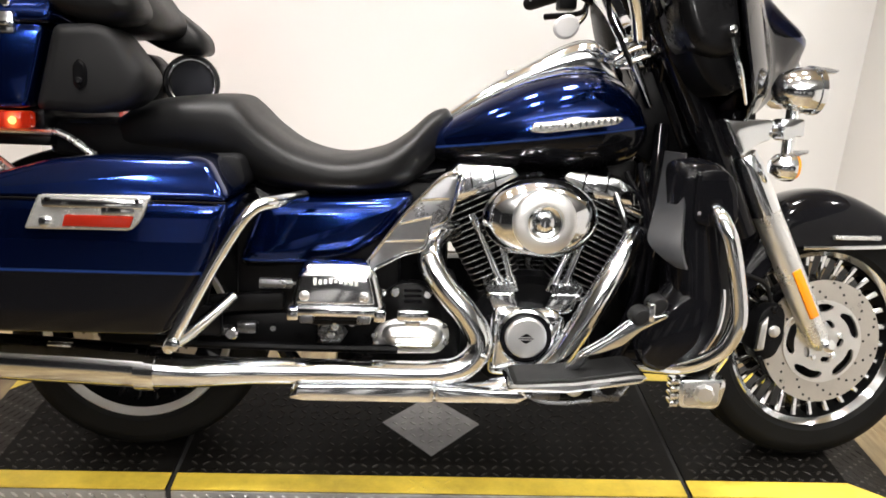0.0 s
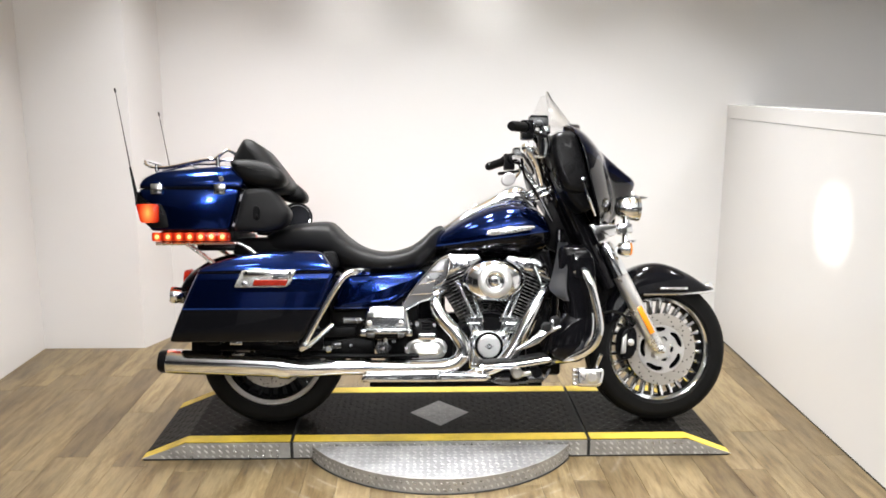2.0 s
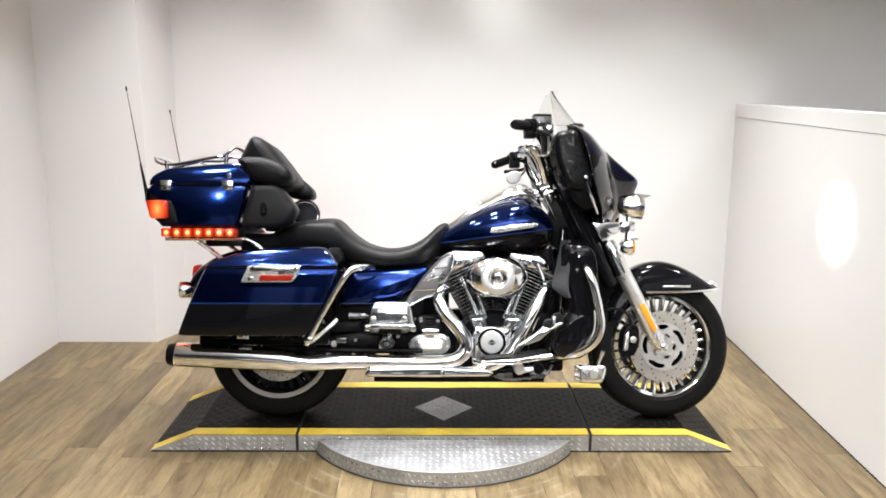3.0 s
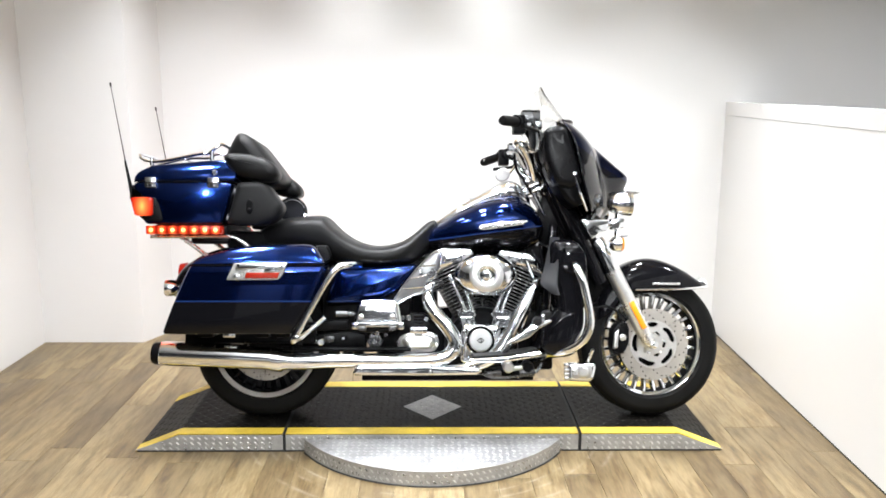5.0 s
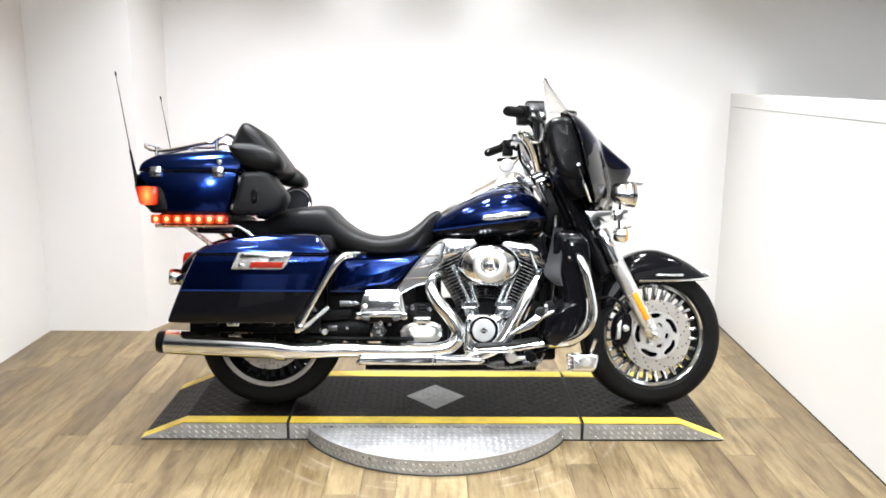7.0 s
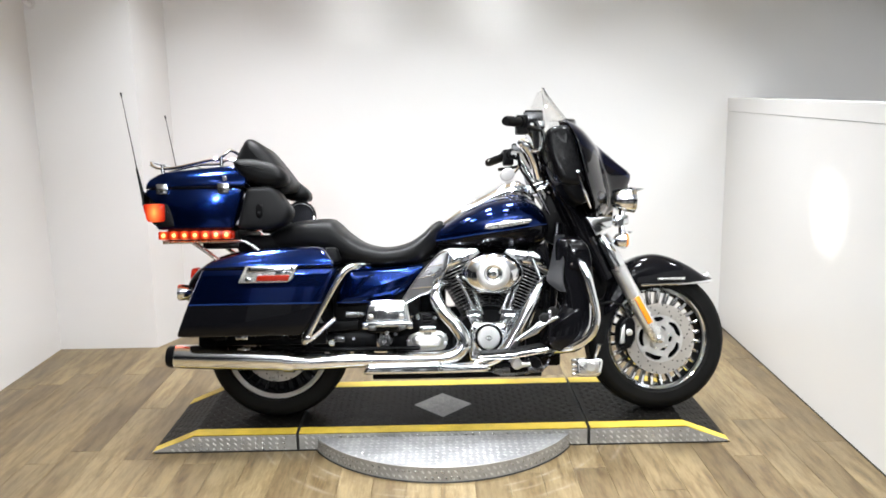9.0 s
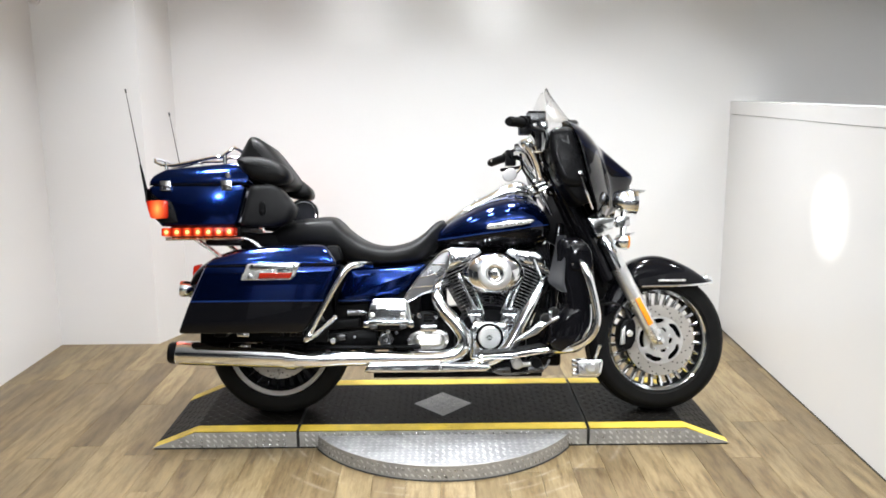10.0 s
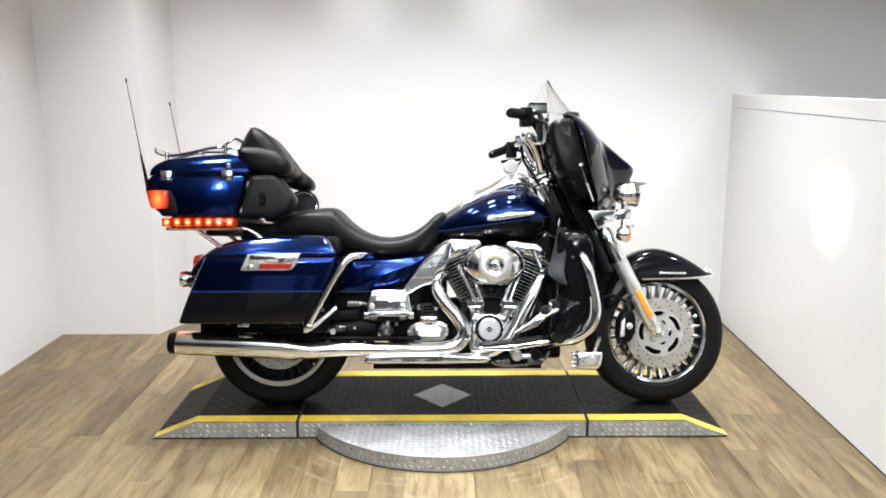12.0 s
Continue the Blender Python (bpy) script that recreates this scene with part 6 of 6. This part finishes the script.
for cx, cz, half, tall in ((0.268, 0.958, 0.012, 0.010), (0.292, 0.985, 0.016, 0.012), (0.322, 1.002, 0.012, 0.016), (0.345, 0.968, 0.018, 0.007), (0.382, 1.008, 0.012, 0.012)):
    bike("bar_clamp", moved(box(-half, half, -0.03, 0.03, -tall, tall, 0.004), Matrix.Translation((cx, -0.075, cz)) @ Matrix.Rotation(radians(-28), 4, "Y")), CHROME, "chrome clamp behind the tank")
for pts in ([(0.262, -0.10, 0.945), (0.30, -0.105, 0.968), (0.35, -0.105, 0.985), (0.395, -0.10, 1.012)], [(0.285, -0.10, 0.935), (0.33, -0.11, 0.955), (0.385, -0.10, 0.985)], [(0.315, -0.10, 1.01), (0.322, -0.11, 1.05), (0.338, -0.10, 1.085)]):
    bike("control_rod", tube(pts, 0.0055, 10), CHROME, "thin chrome control rod")
for pts in ([(0.20, -0.16, 1.085), (0.212, -0.15, 1.02), (0.245, -0.12, 0.985), (0.29, -0.08, 0.93)], [(0.225, -0.15, 1.09), (0.262, -0.13, 1.03), (0.31, -0.11, 1.0), (0.34, -0.06, 0.92)]):
    bike("control_cable", tube(pts, 0.006, 10), BLACK_GLOSS, "black control cable", steer=True)
mirror = bike("mirror", moved(lathe(0, 0, [(0, -0.008), (0.8, -0.007), (0.97, -0.002), (1.0, 0.002), (0.9, 0.006), (0, 0.010)], 36), Matrix.Translation((0.228, 0.24, 1.050)) @ Matrix.Rotation(radians(-28), 4, "Y") @ Matrix.Diagonal((0.036, 0.6, 0.030, 1.0))), PALE_BACK, "small oval pale mirror back", smooth=12, steer=True)
bike("mirror_stem", tube([(0.255, 0.245, 1.052), (0.285, 0.26, 1.09), (0.285, 0.28, 1.14)], 0.005, 8), CHROME, "", mirror, steer=True)

# tour case
pak = bike("tour_case", pillow([(-1.280, 0.962), (-1.270, 0.90), (-1.235, 0.80), (-0.935, 0.80), (-0.893, 0.962)], [(-0.29, 0.008), (-0.288, 0.003), (-0.283, 0), (-0.25, 0), (0.25, 0), (0.283, 0), (0.288, 0.003), (0.29, 0.008)], 0.018, 4), PAK_PAINT, "glossy dark blue tour case with chrome latches", smooth=50)
lid = pillow([(-1.282, 0.965), (-1.264, 1.002), (-1.215, 1.030), (-0.96, 1.055), (-0.905, 1.048), (-0.878, 1.02), (-0.88, 0.965)], [(-0.292, 0.008), (-0.290, 0.003), (-0.284, 0), (-0.2, -0.004), (0.2, -0.004), (0.284, 0), (0.290, 0.003), (0.292, 0.008)], 0.018, 4)
for v in lid.verts:
    k = max(0.0, (v.co.z - 0.985) / 0.07)
    v.co.y -= math.copysign(0.04 * k ** 1.5, v.co.y) if abs(v.co.y) > 0.1 else 0
lid = bike("lid", lid, PAK_PAINT, "", pak, 50)
bike("seam", joined(box(-1.276, -0.885, -0.2885, -0.28, 0.9625, 0.9675)), BLACK_GLOSS, "", pak, 0)
bike("corner_guard", plate([(-1.284, 0.958), (-1.275, 0.905), (-1.19, 0.905), (-1.172, 0.862), (-1.160, 0.81), (-1.232, 0.81), (-1.257, 0.83), (-1.287, 0.93)], -0.2945, -0.2, 0.015), PLASTIC, "black corner guard", pak)
for x in (-1.209, -0.967):
    lt = bike("latch", box(x - 0.023, x + 0.023, -0.304, -0.285, 0.940, 0.982, 0.006), CHROME, "chrome latch", pak)
    bike("latch_lip", box(x - 0.018, x + 0.018, -0.309, -0.302, 0.955, 0.968, 0.003), CHROME, "", lt)
bolt(-0.962, -0.288, 1.0, 0.010, 0.01, CHROME, pak)
tail = bike("tail_lamp", pillow([(-1.287, 0.903), (-1.200, 0.903), (-1.200, 0.832), (-1.268, 0.830)], [(-0.310, 0.010), (-0.306, 0.002), (-0.298, 0), (-0.2, 0)], 0.012), RED_GLOW, "glowing red corner tail lamp", pak)
bike("tail_lamp_bar", joined(box(-1.297, -1.23, -0.2, 0.2, 0.835, 0.90, 0.01)), RED_GLOW, "glowing red rear lamp", pak)
strip_ob = bike("light_strip", box(-1.226, -0.938, -0.304, -0.24, 0.760, 0.793, 0.006), STRIP_GLOW, "red light strip with seven glowing diodes", pak)
for k in range(7):
    x = -1.205 + k * 0.0415
    bike("diode", lathe(x, 0.776, [(0, -0.004), (0.007, -0.003), (0.0085, 0.002)], 14, -0.3045), LED_GLOW, "", strip_ob)
bike("tail_lamp", mirrored(pillow([(-1.287, 0.903), (-1.200, 0.903), (-1.200, 0.832), (-1.268, 0.830)], [(-0.310, 0.010), (-0.306, 0.002), (-0.298, 0), (-0.2, 0)], 0.012)), RED_GLOW, "glowing red corner tail lamp", pak)
bike("light_strip", box(-1.226, -0.938, 0.24, 0.304, 0.760, 0.793, 0.006), STRIP_GLOW, "red light strip with glowing diodes", pak)
bike("case_base", box(-1.22, -0.93, -0.22, 0.22, 0.757, 0.80, 0.008), PLASTIC, "", pak)
rack = bike("luggage_rack", joined(*[b for s in (-1, 1) for b in (
    tube([(-1.292, 0.10 * s, 1.085), (-1.292, 0.17 * s, 1.082), (-1.275, 0.19 * s, 1.060), (-1.205, 0.19 * s, 1.054), (-1.05, 0.19 * s, 1.084), (-1.015, 0.19 * s, 1.086), (-0.985, 0.19 * s, 1.108), (-0.962, 0.18 * s, 1.124), (-0.93, 0.15 * s, 1.106)], 0.0065, 10),
    tube([(-1.24, 0.12 * s, 1.045), (-1.12, 0.12 * s, 1.072), (-1.03, 0.12 * s, 1.075), (-1.0, 0.12 * s, 1.09), (-0.96, 0.12 * s, 1.09)], 0.0055, 8),
    tube([(-1.24, 0.19 * s, 1.035), (-1.24, 0.19 * s, 1.068)], 0.008, 8, 1), tube([(-1.0, 0.19 * s, 1.05), (-1.0, 0.19 * s, 1.095)], 0.008, 8, 1))],
    tube([(-1.292, -0.10, 1.085), (-1.292, 0.10, 1.085)], 0.0065, 10, 1), tube([(-1.12, -0.19, 1.067), (-1.12, 0.19, 1.067)], 0.005, 8, 1)), CHROME, "chrome tube luggage rack on the case lid", pak)
for s, ax in ((-1, 0.0), (1, 0.012)):
    ant = bike("antenna", tube([(-1.302 + ax, 0.25 * s, 0.935), (-1.382 + ax, 0.25 * s, 1.35 - ax)], [0.0028, 0.0012], 8, 1), BLACK_METAL, "thin whip antenna", pak)
    bike("antenna_base", tube([(-1.295 + ax, 0.25 * s, 0.90), (-1.298 + ax, 0.25 * s, 0.925), (-1.325 + ax, 0.25 * s, 1.05)], [0.012, 0.008, 0.004], 10, 2), PLASTIC, "", ant)
    bike("antenna_tip", tube([(-1.380 + ax, 0.25 * s, 1.34 - ax), (-1.3835 + ax, 0.25 * s, 1.356 - ax)], 0.0035, 8, 1), BLACK_METAL, "", ant)
for s in (-1, 1):
    support = bike("case_support", joined(tube([(-1.24, 0.2 * s, 0.752), (-0.96, 0.2 * s, 0.752), (-0.90, 0.2 * s, 0.745), (-0.84, 0.2 * s, 0.705)], 0.008, 10), tube([(-1.12, 0.2 * s, 0.75), (-1.05, 0.2 * s, 0.70), (-1.0, 0.2 * s, 0.66)], 0.009, 10)), FORK_ALLOY, "chrome support tubes under the case")
bike("support_bracket", box(-1.08, -0.93, -0.2, 0.2, 0.722, 0.745, 0.004), BLACK_METAL, "", support)

# backrest and speaker pods
back = bike("backrest", pillow([(-0.957, 1.04), (-0.950, 1.09), (-0.928, 1.135), (-0.905, 1.175), (-0.872, 1.170), (-0.838, 1.145), (-0.768, 1.055), (-0.732, 1.005), (-0.75, 0.965), (-0.882, 0.96)], [(-0.19, 0.04), (-0.18, 0.018), (-0.15, 0), (0.15, 0), (0.18, 0.018), (0.19, 0.04)], 0.03, 5), LEATHER, "black padded passenger backrest with arm wings", smooth=60)
for s in (-1, 1):
    f = (lambda b: b) if s < 0 else mirrored
    if s > 0:
        bike("arm_wing", pillow([(-0.93, 1.03), (-0.90, 1.09), (-0.84, 1.085), (-0.75, 1.019), (-0.704, 0.98), (-0.698, 0.945), (-0.715, 0.931), (-0.79, 0.935), (-0.86, 0.97)], [(0.30, 0.03), (0.292, 0.012), (0.275, 0), (0.17, 0), (0.15, 0.015)], 0.03, 5), LEATHER, "", back, 60)
    else:
        bike("arm_wing", f(pillow([(-0.936, 1.076), (-0.924, 1.040), (-0.886, 0.994), (-0.847, 0.978), (-0.795, 0.967), (-0.740, 0.972), (-0.718, 0.994), (-0.731, 1.028), (-0.770, 1.060), (-0.847, 1.078)], [(-0.30, 0.03), (-0.292, 0.012), (-0.275, 0), (-0.17, 0), (-0.15, 0.015)], 0.03, 5)), LEATHER, "", back, 60)
    pod = bike("speaker_pod", f(pillow([(-0.92, 0.79), (-0.90, 0.93), (-0.85, 0.935), (-0.82, 0.91), (-0.81, 0.86), (-0.815, 0.81), (-0.85, 0.785)] if s > 0 else [(-0.918, 0.798), (-0.876, 0.962), (-0.79, 0.966), (-0.763, 0.953), (-0.702, 0.872), (-0.714, 0.835), (-0.74, 0.81), (-0.80, 0.793)], [(-0.298, 0.022), (-0.294, 0.010), (-0.284, 0), (-0.17, 0), (-0.16, 0.01)], 0.018, 5)), PAD_PLASTIC, "matt black speaker pod", smooth=60)
    bike("control_boss", f(pillow([(-0.838, 0.848), (-0.838, 0.885), (-0.825, 0.90), (-0.812, 0.885), (-0.812, 0.848), (-0.825, 0.836)], [(-0.304, 0.004), (-0.301, 0), (-0.28, 0)], 0.008)), BLACK_METAL, "", pod)
    bolt(-0.825, -0.305 * (1 if s < 0 else -1), 0.857, 0.006, 0.004, PLASTIC, pod)
    face = Matrix.Translation((-0.742, 0.20 * s, 0.866)) @ Matrix.Rotation(radians(16), 4, "Z")
    if s < 0:
        continue
    bike("speaker_body", moved(lathe(0, 0, [(0, 0), (0.066, 0), (0.07, 0.008), (0.068, 0.03), (0.055, 0.05), (0, 0.05)], 40), face), PAD_PLASTIC, "", pod)
    bike("speaker_ring", moved(lathe(0, 0, [(0.0545, -0.006), (0.0585, -0.007), (0.0615, 0.001), (0.052, 0.001)], 40, closed=True), face), CHROME, "chrome speaker ring", pod)
    for k in range(4):
        a = math.pi * (0.25 + k / 2)
        bike("ring_screw", moved(lathe(0.057 * math.cos(a), 0.057 * math.sin(a), [(0, -0.009), (0.004, -0.009), (0.005, -0.004), (0, -0.004)], 10), face), CHROME, "", pod)
    bike("speaker_grille", moved(lathe(0, 0, [(0, -0.008), (0.035, -0.0055), (0.050, -0.002), (0.050, 0.001)], 36), face), GRILLE, "", pod)

# rear lamps
for s in (-1, 1):
    sig = lathe(0, 0, [(0, -0.03), (0.018, -0.028), (0.03, -0.015), (0.034, 0.005), (0.034, 0.022), (0.028, 0.028), (0, 0.032)], 28)
    moved(sig, Matrix.Translation((-1.165, 0.17 * s, 0.545)) @ Matrix.Rotation(radians(90), 4, "Z"))
    bike("rear_signal", sig, CHROME, "round chrome rear turn signal")
    bike("signal_arm", tube([(-1.15, 0.17 * s, 0.545), (-1.12, 0.1 * s, 0.55), (-1.1, 0.05 * s, 0.56)], 0.012, 10), BLACK_METAL)
rl = lathe(0, 0, [(0, -0.02), (0.04, -0.015), (0.045, 0.01), (0, 0.01)], 24)
moved(rl, Matrix.Translation((-1.165, 0, 0.60)) @ Matrix.Rotation(radians(-90), 4, "Z"))
bike("rear_lamp", rl, RED_GLOW, "round red rear lamp")


# ---- floor boards ----
def floor_boards():
    width, length, edge = 0.128, 1.05, -2.25

    def board(long):
        return finish(box(0.0004, width - 0.0004, 0.0004, long - 0.0004, -0.006, 0.0, 0.0008, 1), "floor_plank", PLANK, 0)

    whole = board(length)
    rng = random.Random(5)
    x = LEFT_X - 0.1
    while x < 1.62:
        y = -6.7 + rng.uniform(0, length)
        while y - length + 0.2 < BACK_Y + 0.02:
            y0 = y - length + 0.2
            cut = y0 + length - edge
            if cut > 0.05:
                ob = new("floor_plank", whole if cut >= length else board(cut))
                ob.parent = floor
                ob.matrix_basis = pose(x, max(y0, edge), 0)
            y += length
        x += width


floor_boards()
